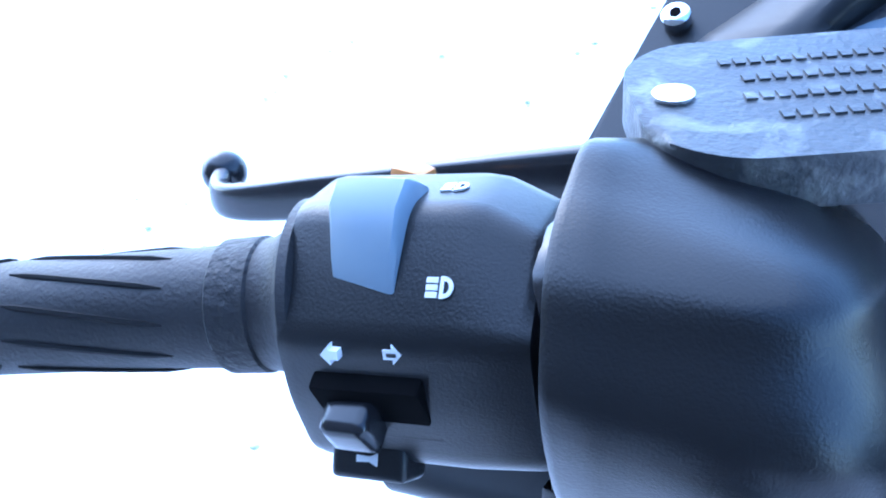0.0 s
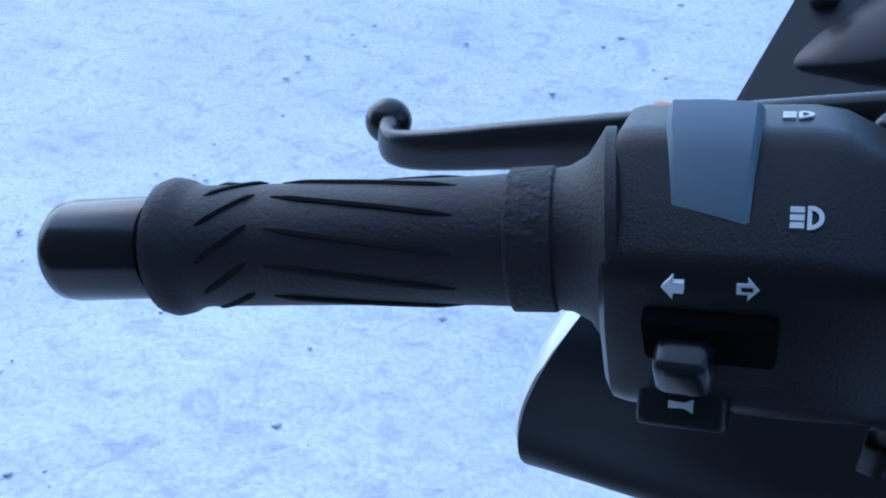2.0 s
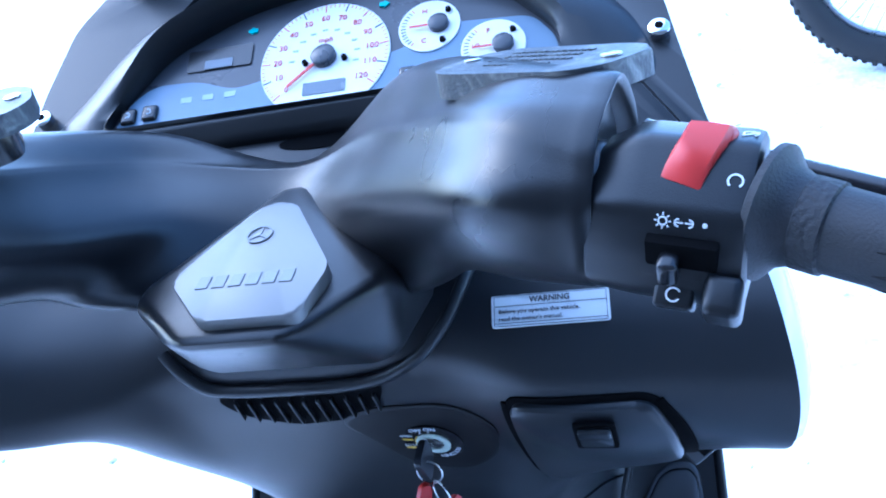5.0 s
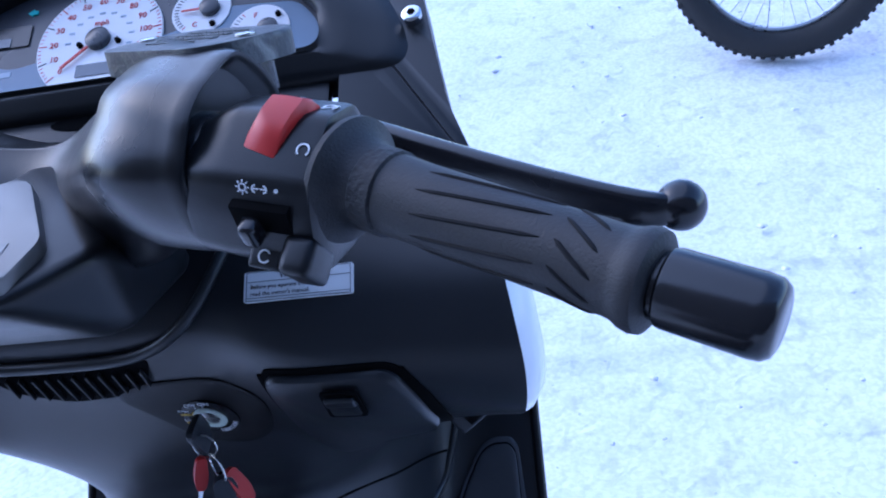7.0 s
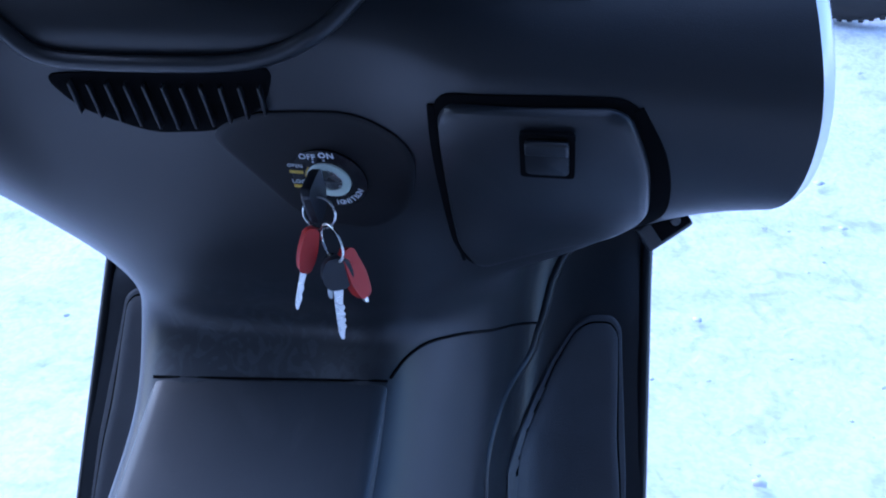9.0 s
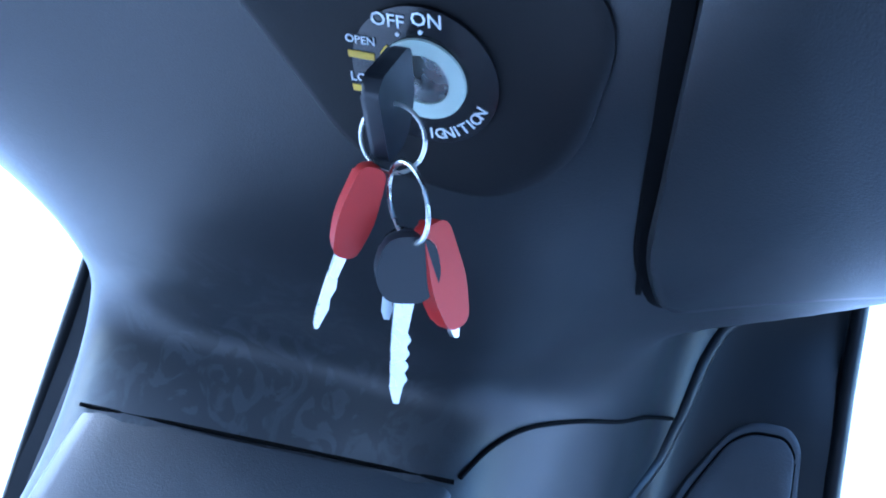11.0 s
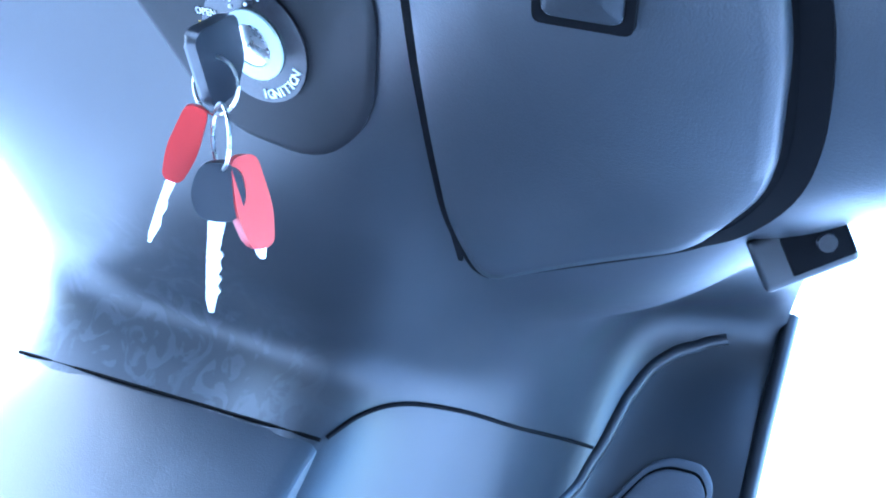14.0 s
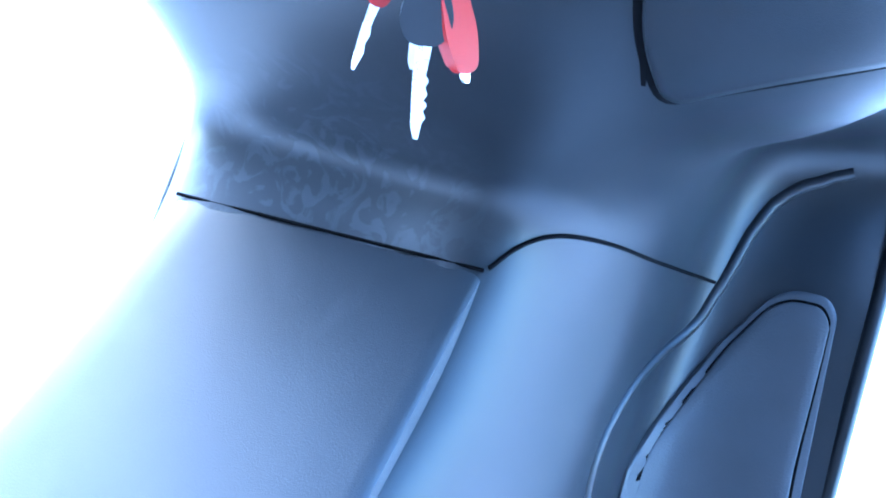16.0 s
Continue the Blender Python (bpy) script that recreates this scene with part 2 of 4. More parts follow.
def slab(outline, o, s, u, thick, bevel=0.0, seg=2, sink=0.002):
    """Prism over an outline given in (s, u) about o, standing up by thick along s x u, upper edges rounded."""
    w = s.cross(u)
    bm = bmesh.new()
    o = Vector(o)
    low = [bm.verts.new(o + s * a + u * b - w * sink) for a, b in outline]
    top = [bm.verts.new(o + s * a + u * b + w * thick) for a, b in outline]
    n = len(outline)
    for i in range(n):
        bm.faces.new((low[i], low[(i + 1) % n], top[(i + 1) % n], top[i]))
    f = bm.faces.new(top)
    bm.faces.new(low[::-1])
    if bevel:
        bmesh.ops.bevel(bm, geom=list(f.edges), offset=bevel, segments=seg, profile=0.6, affect="EDGES")
    return bm


def rounded(outline, r, n=5):
    """Rounds the corners of a polygon."""
    out, m = [], len(outline)
    for i in range(m):
        p, a, b = (Vector((*outline[j % m], 0)) for j in (i, i - 1, i + 1))
        da, db = (a - p), (b - p)
        q = min(r, da.length * 0.45, db.length * 0.45)
        A, B = p + da.normalized() * q, p + db.normalized() * q
        for j in range(n + 1):
            t = j / n
            c = A.lerp(p, t).lerp(p.lerp(B, t), t)
            out.append((c.x, c.y))
    return out


def circle(r, n=32, cx=0.0, cy=0.0):
    return [(cx + r * math.cos(2 * math.pi * i / n), cy + r * math.sin(2 * math.pi * i / n)) for i in range(n)]


def annulus(o, s, u, r0, r1, thick, a0=0.0, a1=360.0, n=48):
    w = s.cross(u)
    bm = bmesh.new()
    full = a1 - a0 >= 360
    rows = []
    for i in range(n if full else n + 1):
        t = radians(a0 + (a1 - a0) * i / n)
        d = s * math.cos(t) + u * math.sin(t)
        rows.append([bm.verts.new(Vector(o) + d * r + w * h) for r, h in ((r0, 0), (r0, thick), (r1, thick), (r1, 0))])
    for i in range(len(rows) if full else len(rows) - 1):
        a, b = rows[i], rows[(i + 1) % len(rows)]
        for j in range(4):
            bm.faces.new((a[j], a[(j + 1) % 4], b[(j + 1) % 4], b[j]))
    if not full:
        bm.faces.new(rows[0])
        bm.faces.new(rows[-1][::-1])
    return bm


def box(o, s, u, ls, lu, lw, bevel=0.0, seg=2):
    """Box about o with the lengths ls, lu, lw along s, u and s x u."""
    w = s.cross(u)
    bm = bmesh.new()
    bmesh.ops.create_cube(bm, size=1)
    m = Matrix((s * ls, u * lu, w * lw)).transposed().to_4x4()
    m.translation = o
    bmesh.ops.transform(bm, matrix=m, verts=bm.verts[:])
    if bevel:
        bmesh.ops.bevel(bm, geom=bm.edges[:], offset=bevel, segments=seg, profile=0.6, affect="EDGES")
    return bm


def text(words, o, s, u, size, mat, parent, name="lettering", turn=0.0, thick=0.0002, align="CENTER", bold=0.0):
    cu = bpy.data.curves.new("letters", "FONT")
    cu.body, cu.size, cu.align_x, cu.align_y, cu.extrude, cu.offset = words, size, align, "CENTER", thick, bold
    cu.resolution_u = 2
    ob = bpy.data.objects.new("letters", cu)
    scene.collection.objects.link(ob)
    me = bpy.data.meshes.new_from_object(ob.evaluated_get(bpy.context.evaluated_depsgraph_get()))
    bpy.data.objects.remove(ob)
    w = s.cross(u)
    m = Matrix((s, u, w)).transposed().to_4x4()
    m.translation = Vector(o) + w * thick
    me.transform(m @ Matrix.Rotation(radians(turn), 4, "Z"))
    me.materials.clear()
    me.materials.append(mat)
    out = new(name, me)
    out.parent = parent
    return out


# ---- ground ----
def rise(y):
    """Height of the snow, which climbs ahead of the scooter."""
    u = min(1.0, max(0.0, (y - 1.0) / 3.6))
    return .8 * u * u * (3 - 2 * u)


def build_ground():
    bm = bmesh.new()
    steps = [0.0]
    d = 0.05
    while steps[-1] < 900:
        steps.append(steps[-1] + d)
        if steps[-1] > 3.5:
            d *= 1.22
    line = [-a for a in steps[:0:-1]] + steps
    rows = []
    for y in line:
        rows.append([bm.verts.new((x, y + 0.8, rise(y + 0.8) - 0.004 + (0.011 * noise.noise((x * 2.3, y * 2.3, 0)) + 0.009 * noise.noise((x * 9, y * 9, 4)) + 0.02 * noise.noise((x * 0.5, y * 0.5, 9))) * (1 if abs(x) < 40 and abs(y) < 40 else 0.3))) for x in line])
    for a, b in zip(rows, rows[1:]):
        for i in range(len(line) - 1):
            bm.faces.new((a[i], a[i + 1], b[i + 1], b[i]))
    g = mesh_object("ground", bm, SNOW)
    tagged(g, "trodden bluish-white snow with crumb shading in its colour, dirt specks and faint tracks", "ground", kind="structure")


build_ground()


def scatter(name, count, small, large, mat, seed, label, category, flat=0.6):
    """Small uneven lumps lying on the snow, as one object."""
    rnd = random.Random(seed)
    verts, faces = [], []
    shape = [(0, 0, 1), (1, 0, 0.1), (0.3, 0.95, 0.15), (-0.8, 0.6, 0), (-0.8, -0.6, 0.15), (0.3, -0.95, 0), (0, 0, -0.8)]
    for _ in range(count):
        x, y = rnd.uniform(-2.4, 2.6), rnd.uniform(-0.6, 3.4)
        r = small + (large - small) * rnd.random() ** 4
        q, b = rnd.uniform(0, 6.28), len(verts)
        for sx, sy, sz in shape:
            sx, sy, sz = (c * rnd.uniform(0.65, 1.25) for c in (sx, sy, sz))
            verts.append((x + r * (sx * math.cos(q) - sy * math.sin(q)), y + r * (sx * math.sin(q) + sy * math.cos(q)), rise(y) + 0.001 + r * sz * flat))
        for i in range(5):
            faces += [(b, b + 1 + i, b + 1 + (i + 1) % 5), (b + 6, b + 1 + (i + 1) % 5, b + 1 + i)]
    me = bpy.data.meshes.new(name)
    me.from_pydata(verts, [], faces)
    me.materials.append(mat)
    me.polygons.foreach_set("use_smooth", [True] * len(faces))
    tagged(new(name, me), label, category, kind="stuff")


scatter("snow_crumbs", 1300, 0.003, 0.016, SNOW, 3, "loose white crumbs of trodden snow on the ground", "snow")
scatter("dirt_specks", 70, 0.001, 0.005, material("wet_dirt", (0.33, 0.32, 0.31), 0.8, vary=0.4, scale=40), 8, "small dark specks of dirt on the snow", "dirt", 0.3)

# unseen wall, added to darken what the rear-facing plastic reflects
bm = bmesh.new()
bmesh.ops.create_cube(bm, size=1)
bmesh.ops.transform(bm, matrix=Matrix.LocRotScale((0, -2.6, 2.2), None, (14, 0.3, 4.5)), verts=bm.verts[:])
bmesh.ops.bevel(bm, geom=bm.edges[:], offset=0.01, segments=1, affect="EDGES")
tagged(mesh_object("unseen_blocker_wall", bm, material("dark_blocker_wall", (0.06, 0.058, 0.056), 0.85, vary=0.25, scale=3, bump=0.5, bump_scale=60), False), "plain dark wall out of view, added to darken reflections on the scooter", "wall", kind="structure")

# ---- scooter ----
scooter = empty("scooter", "black and white maxi scooter parked on snow, key in ignition", "scooter")
X, Y, Z = V(1, 0, 0), V(0, 1, 0), V(0, 0, 1)

# inner fairing: control columns from the centre line outwards, each from under the dash down to the floor
COL_0 = [(0, .340, .950), (0, .262, .905), (0, .228, .860), (0, .238, .820), (0, .268, .765), (0, .300, .700), (0, .340, .632), (0, .362, .580), (0, .308, .524), (0, .22, .478), (0, .10, .42), (0, -.06, .35)]
COL_1 = [(.09, .340, .950), (.09, .262, .905), (.09, .228, .860), (.09, .236, .820), (.088, .262, .765), (.086, .296, .700), (.084, .339, .632), (.082, .361, .580), (.080, .308, .522), (.078, .22, .478), (.076, .10, .42), (.076, -.06, .35)]
COL_2 = [(.16, .330, .945), (.16, .255, .900), (.16, .215, .855), (.16, .212, .820), (.155, .245, .768), (.148, .303, .702), (.142, .362, .640), (.145, .455, .565), (.140, .44, .490), (.135, .34, .41), (.135, .22, .33), (.135, .08, .24)]
COL_3 = [(.25, .330, .940), (.25, .250, .895), (.25, .215, .850), (.25, .212, .808), (.25, .240, .762), (.245, .296, .716), (.222, .405, .655), (.195, .600, .590), (.185, .570, .480), (.175, .49, .360), (.175, .40, .240), (.175, .34, .20)]
COL_4 = [(.30, .345, .935), (.318, .250, .898), (.328, .212, .850), (.331, .206, .806), (.324, .224, .766), (.304, .280, .746), (.296, .450, .715), (.294, .635, .600), (.294, .575, .485), (.298, .49, .36), (.300, .41, .24), (.300, .35, .20)]
LEFT_3 = [(-.235, .320, .940), (-.238, .225, .897), (-.240, .188, .855), (-.243, .190, .818), (-.248, .232, .804), (-.252, .285, .764), (-.230, .405, .682), (-.205, .600, .590), (-.194, .570, .480), (-.183, .49, .360), (-.183, .40, .240), (-.183, .34, .20)]
LEFT_4 = [(-.285, .310, .945), (-.293, .190, .917), (-.299, .146, .886), (-.300, .146, .848), (-.298, .192, .818), (-.300, .270, .790), (-.296, .450, .715), (-.294, .635, .600), (-.294, .575, .485), (-.298, .49, .36), (-.300, .41, .24), (-.300, .35, .20)]


def fairing_grid(nu=10, nv=9):
    cols = [LEFT_4, LEFT_3]
    for c, k, low in ((COL_2, 1.08, 1.18), (COL_1, 1.25, 1.55)):
        cols.append([(-x * (k if i < 7 else low), y, z) for i, (x, y, z) in enumerate(c)])
    cols += [COL_0, COL_1, COL_2, COL_3, COL_4]
    lines = [spline(c, nv) for c in cols]
    return np.array([spline([l[r] for l in lines], nu) for r in range(len(lines[0]))])


GRID = fairing_grid()
NORMALS = np.cross(np.gradient(GRID, axis=1), np.gradient(GRID, axis=0))
NORMALS /= np.linalg.norm(NORMALS, axis=2)[..., None]
if NORMALS[30, 40, 1] > 0:
    NORMALS = -NORMALS


def build_inner_fairing():
    bm = bmesh.new()
    front = [[bm.verts.new(p) for p in row] for row in GRID]
    back = [[bm.verts.new(p - n * 0.004) for p, n in zip(row, nr)] for row, nr in zip(GRID, NORMALS)]
    h, w = len(front), len(front[0])
    for i in range(h - 1):
        for j in range(w - 1):
            bm.faces.new((front[i][j], front[i][j + 1], front[i + 1][j + 1], front[i + 1][j]))
            bm.faces.new((back[i][j], back[i + 1][j], back[i + 1][j + 1], back[i][j + 1]))
        for j in (0, w - 1):
            bm.faces.new((front[i][j], front[i + 1][j], back[i + 1][j], back[i][j]))
    for i in (0, h - 1):
        for j in range(w - 1):
            bm.faces.new((front[i][j], front[i][j + 1], back[i][j + 1], back[i][j]))
    return part("inner_fairing", bm, FAIRING, scooter, "dusty satin black plastic leg shield and centre tunnel")


fairing = build_inner_fairing()


def on_fairing(x, z, rows=(0, 70)):
    """Place and normal of the inner fairing at x and height z, by a weighted mean of the nearest grid points."""
    g, n = GRID[rows[0]:rows[1]], NORMALS[rows[0]:rows[1]]
    d = (g[..., 0] - x) ** 2 + (g[..., 2] - z) ** 2
    i, j = np.unravel_index(np.argmin(d), d.shape)
    i, j = min(max(i, 1), g.shape[0] - 2), min(max(j, 1), g.shape[1] - 2)
    p = g[i, j]
    nn = n[i, j]
    y = p[1] - (nn[0] * (x - p[0]) + nn[2] * (z - p[2])) / (nn[1] if abs(nn[1]) > 0.15 else math.copysign(0.15, nn[1]))
    near = np.exp(-d / 0.00012)
    nm = (n * near[..., None]).sum((0, 1))
    return Vector((x, y, z)), Vector(nm).normalized()


def on_floor(x, y, rows=(70, 98)):
    """Place and normal on the lower part of the inner fairing at x and y."""
    g, n = GRID[rows[0]:rows[1]], NORMALS[rows[0]:rows[1]]
    d = (g[..., 0] - x) ** 2 + (g[..., 1] - y) ** 2
    i, j = np.unravel_index(np.argmin(d), d.shape)
    p, nn = g[i, j], n[i, j]
    z = p[2] - (nn[0] * (x - p[0]) + nn[1] * (y - p[1])) / (nn[2] if abs(nn[2]) > 0.15 else math.copysign(0.15, nn[2]))
    near = np.exp(-d / 0.00012)
    return Vector((x, y, z)), Vector((n * near[..., None]).sum((0, 1))).normalized()


def patch(outline, height, edge=0.004, place=on_fairing, rings=6, sink=0.003, dome=0.0):
    """A lid or sheet that follows the fairing under an outline, with a rounded rim."""
    cx, cy = (sum(p[k] for p in outline) / len(outline) for k in (0, 1))
    size = sum(math.hypot(a - cx, b - cy) for a, b in outline) / len(outline)
    levels = [(1.0, -sink), (1.0, height * 0.55), (1 - 0.35 * edge / size, height * 0.9), (1 - edge / size, height)]
    levels += [((1 - edge / size) * (1 - k / rings), height + dome * (1 - (1 - k / rings) ** 2)) for k in range(1, rings)]
    loops = []
    for f, h in levels:
        loop = []
        for a, b in outline:
            p, n = place(cx + (a - cx) * f, cy + (b - cy) * f)
            loop.append(p + n * h)
        loops.append(loop)
    bm = loft(loops, caps=False)
    bm.verts.ensure_lookup_table()
    p, n = place(cx, cy)
    mid = bm.verts.new(p + n * (height + dome))
    m = len(outline)
    base = len(bm.verts) - 1 - m
    bm.verts.ensure_lookup_table()
    for i in range(m):
        bm.faces.new((bm.verts[base + i], bm.verts[base + (i + 1) % m], mid))
    return bm


def dense(outline, step=0.006):
    out = []
    for (a, b), (c, d) in zip(outline, outline[1:] + outline[:1]):
        k = max(1, int(math.hypot(c - a, d - b) / step))
        out += [(a + (c - a) * i / k, b + (d - b) * i / k) for i in range(k)]
    return out


def grow(outline, by):
    cx, cy = (sum(p[k] for p in outline) / len(outline) for k in (0, 1))
    out = []
    for a, b in outline:
        r = math.hypot(a - cx, b - cy)
        out.append((cx + (a - cx) * (1 + by / r), cy + (b - cy) * (1 + by / r)))
    return out


def surface_axes(x, z):
    p, n = on_fairing(x, z)
    s = n.cross(Z) * -1
    s.normalize()
    return p, n, s, n.cross(s)


# glove box
lid_outline = dense(rounded([(.139, .821), (.238, .822), (.252, .790), (.257, .748), (.236, .716), (.190, .692), (.148, .669), (.138, .700)], .012))
part("glove_box_gap", patch(grow(lid_outline, .006), .0016, .001), DARK, scooter)
lid = part("glove_box_lid", patch(lid_outline, .008, .006, dome=.004), FAIRING, scooter, "black glove box lid with a recessed latch")
p, n, s, u = surface_axes(.198, .804)
# flat black sheet: the shade of the latch recess is its colour
part("latch_recess_shade", slab(rounded([(-.0145, -.019), (.0145, -.019), (.0145, .013), (-.0145, .013)], .003), p + n * .0125, s, u, .0006), DARK, lid)
part("latch", slab(rounded([(-.0115, -.016), (.0115, -.016), (.0115, .002), (-.0115, .002)], .003), p + n * .0128, s, u, .0012, .0006), PLASTIC, lid)
part("latch_bar", box(p + n * .0150 + u * .005, s, u, .023, .009, .005, .002, 3), PLASTIC, lid)

def ribbon(line, lift):
    """Thin strip on the fairing along (x, z, width)."""
    rows = []
    pts = spline(line, 6)
    for i, (x, z, w) in enumerate(pts):
        a, b = pts[max(i - 1, 0)], pts[min(i + 1, len(pts) - 1)]
        d = math.hypot(b[0] - a[0], b[1] - a[1]) or 1
        nx, nz = -(b[1] - a[1]) / d * w / 2, (b[0] - a[0]) / d * w / 2
        p, n = on_fairing(x + nx, z + nz)
        q, m = on_fairing(x - nx, z - nz)
        rows.append([p - n * .002, p + n * lift, q + m * lift, q - m * .002])
    return loft(rows, caps=True)


# raised black strips, with the shade inside the grooves put into the colour
part("glove_box_groove", ribbon([(.134, .818, .004), (.1345, .790, .006), (.136, .745, .006), (.138, .705, .0045), (.139, .676, .002)], .0018), DARK, scooter)
part("glove_box_groove", ribbon([(.243, .821, .005), (.257, .790, .008), (.262, .752, .008), (.250, .726, .006), (.230, .711, .004), (.195, .692, .0012)], .0018), DARK, scooter)

# ignition panel and lock
panel_outline = dense(rounded([(-.012, .786), (.02, .803), (.088, .806), (.122, .785), (.112, .735), (.085, .712), (.035, .718)], .02))
ig_panel = part("ignition_panel", patch(panel_outline, .0022, .004), MATTBLACK, scooter, "smooth dark panel round the ignition lock")
P0, N0, S0, U0 = surface_axes(.062, .757)
P0 = P0 + N0 * .003
lock = part("ignition_lock", slab(circle(.0245, 40), P0, S0, U0, .0012, .0005), GLOSS, scooter, "black ignition lock with white lettering")
face = P0 + N0 * .0014
part("lock_ring", annulus(face, S0, U0, .0088, .0142, .0012), GLOWRING, lock, "pale greenish ring")
part("lock_barrel", slab(circle(.0086, 28), face, S0, U0, .0008, .0003), STEEL, lock)
text("ON", face + U0 * .0205 + S0 * .0022, S0, U0, .0064, WHITE, lock)
text("OFF", face + U0 * .0185 - S0 * .0105, S0, U0, .0064, WHITE, lock)
text("OPEN", face + U0 * .0100 - S0 * .0205, S0, U0, .0040, WHITE, lock)
text("LOCK", face - U0 * .0040 - S0 * .0195, S0, U0, .0046, WHITE, lock)
for q in (.0045, -.0082):
    part("yellow_tag", box(face + U0 * q - S0 * .0208, S0, U0, .0090, .0024, .0004), YELLOW, lock)
part("yellow_arc", annulus(face, S0, U0, .0146, .0154, .0004, 140, 215), YELLOW, lock)
for q in (90, 118):
    d = S0 * math.cos(radians(q)) + U0 * math.sin(radians(q))
    part("mark_dot", slab(circle(.0007, 10), face + d * .0162, S0, U0, .0003), WHITE, lock)
for i, ch in enumerate("IGNITION"):
    q = radians(-86 + i * 8.6)
    d = S0 * math.cos(q) + U0 * math.sin(q)
    text(ch, face + d * .0208, S0, U0, .0056, WHITE, lock, turn=math.degrees(q) + 90)

# vent below the handlebar pod
vent_outline = dense(rounded([(-.100, .826), (.044, .834), (.032, .806), (-.002, .788), (-.045, .785), (-.084, .802)], .012))
vent = part("vent", patch(vent_outline, .0012, .002), DARK, scooter, "curved black vent with fins")
for i in range(11):
    x = -.082 + i * .0115
    zt, zb = .824, .790 + .013 * abs((x + .028) / .06) ** 1.6
    p, n = on_fairing(x, (zt + zb) / 2)
    part("fin", box(p + n * .003, X, (Z - n * n.dot(Z)).normalized(), .0016, zt - zb, .005, .0005, 1), PLASTIC, vent)
rim_pts = [on_fairing(q[0], q[1]) for q in spline([(-.125, .870), (-.108, .852), (-.086, .838), (-.024, .836), (.033, .839), (.071, .853), (.098, .875), (.118, .905)], 5)]
part("vent_lip", tube([p + n * .004 for p, n in rim_pts], .005), FAIRING, vent)

# warning label
pw, nw, sw, uw = surface_axes(.175, .882)
warning = part("warning_label", slab(rounded([(-.041, -.0115), (.041, -.0115), (.041, .0115), (-.041, .0115)], .002), pw + nw * .0012, sw, uw, .0004), PAPER, scooter, "white warning label with black print")
fl = pw + nw * .0018
text("WARNING", fl + uw * .0072, sw, uw, .0058, INK, warning, bold=.0001)
text("Before you operate this vehicle,", fl - sw * .036 - uw * .0005, sw, uw, .0044, INK, warning, align="LEFT")
text("read the owner's manual.", fl - sw * .036 - uw * .0058, sw, uw, .0044, INK, warning, align="LEFT")
for q in (.0035, -.0088, .0108, -.0108):
    part("rule", box(fl + uw * q, sw, uw, .078, .0004, .0002), INK, warning)
for q in (.039, -.039):
    part("rule", box(fl + sw * q, sw, uw, .0004, .0216, .0002), INK, warning)



# ---- floor: tunnel mat, flank trims and foot boards ----
lid_ys = np.linspace(-.10, .335, 30)
LID = np.polyfit(lid_ys, [max(on_floor(x, y)[0].z for x in np.linspace(-.118, .074, 13)) for y in lid_ys], 3)


def lid_place(x, y, lift=0.0):
    return V(x, y + .035 * x, float(np.polyval(LID, y)) + .0055 + .035 * x + lift)


def build_tunnel_mat():
    rings = []
    for i in range(30):
        y = .3345 - .0125 * i - .00025 * i * i
        drop = .0012 if i == 0 else 0
        line = [(-.120, -.030), (-.1185, -.006), (-.115, -.0018), (-.107, 0), (-.09, 0), (-.05, 0), (-.01, 0), (.03, 0), (.064, 0), (.0725, -.0010), (.0755, -.004), (.077, -.030)]
        rings.append([lid_place(x, y, h - drop) for x, h in line])
    return part("tunnel_mat", loft(rings), TUNNEL, scooter, "scuffed black lid along the centre tunnel")


tunnel_mat = build_tunnel_mat()
part("tunnel_front_seam", tube([lid_place(x, .3365, -.0010) for x in (-.118, -.09, -.05, -.01, .03, .076)], .0011), DARK, scooter)


def snap(p, lift=0.0):
    """The nearest place on the inner fairing, lifted along its normal."""
    d = ((GRID - np.array(p)) ** 2).sum(2)
    i, j = np.unravel_index(np.argmin(d), d.shape)
    q, n = Vector(GRID[i, j]), Vector(NORMALS[i, j])
    v = Vector(p)
    return v - n * (v - q).dot(n) + n * lift


def eased(pts, rounds=4):
    for _ in range(rounds):
        pts = [pts[0]] + [(a + b * 2 + c) / 4 for a, b, c in zip(pts, pts[1:], pts[2:])] + [pts[-1]]
    return pts


def low_side(x, z):
    return on_fairing(x, z, (66, 100))


for sgn in (1, -1.0):
    seam = [(.077, .344, .557), (.089, .358, .568), (.106, .379, .571), (.128, .420, .557), (.150, .480, .528), (.186, .570, .486)]
    if sgn > 0:
        part("flank_seam", tube(eased([snap(q, .0006) for q in spline(seam, 8)]), .0013), DARK, scooter)
    ridge = [(.150, .402, .359), (.148, .418, .412), (.152, .461, .434), (.175, .544, .450), (.188, .570, .477), (.202, .603, .526), (.220, .621, .553), (.257, .632, .574)]
    part("foot_well_ridge", tube([snap((q[0] * sgn, q[1], q[2]), -.002) for q in spline(ridge, 6)], .0055), FAIRING, scooter)
    rim = [(.166, .27), (.163, .372), (.172, .393), (.201, .446), (.226, .482), (.241, .491), (.264, .493), (.273, .484), (.283, .357), (.285, .27)]
    rim = dense(rounded([(a * sgn, b) for a, b in (rim if sgn > 0 else rim[::-1])], .008), .008)
    foot_mat = part("foot_mat", patch(rim, .004, .003, low_side), MATRUBBER, scooter, "black rubber foot mat with a moulded rim")
    part("mat_groove", patch(grow(rim, -.0055), .0042, .0005, low_side), DARK, foot_mat)
    part("mat_field", patch(grow(rim, -.0075), .0056, .002, low_side), MATRUBBER, foot_mat)
pk = Vector((.2715, .300, .7185))
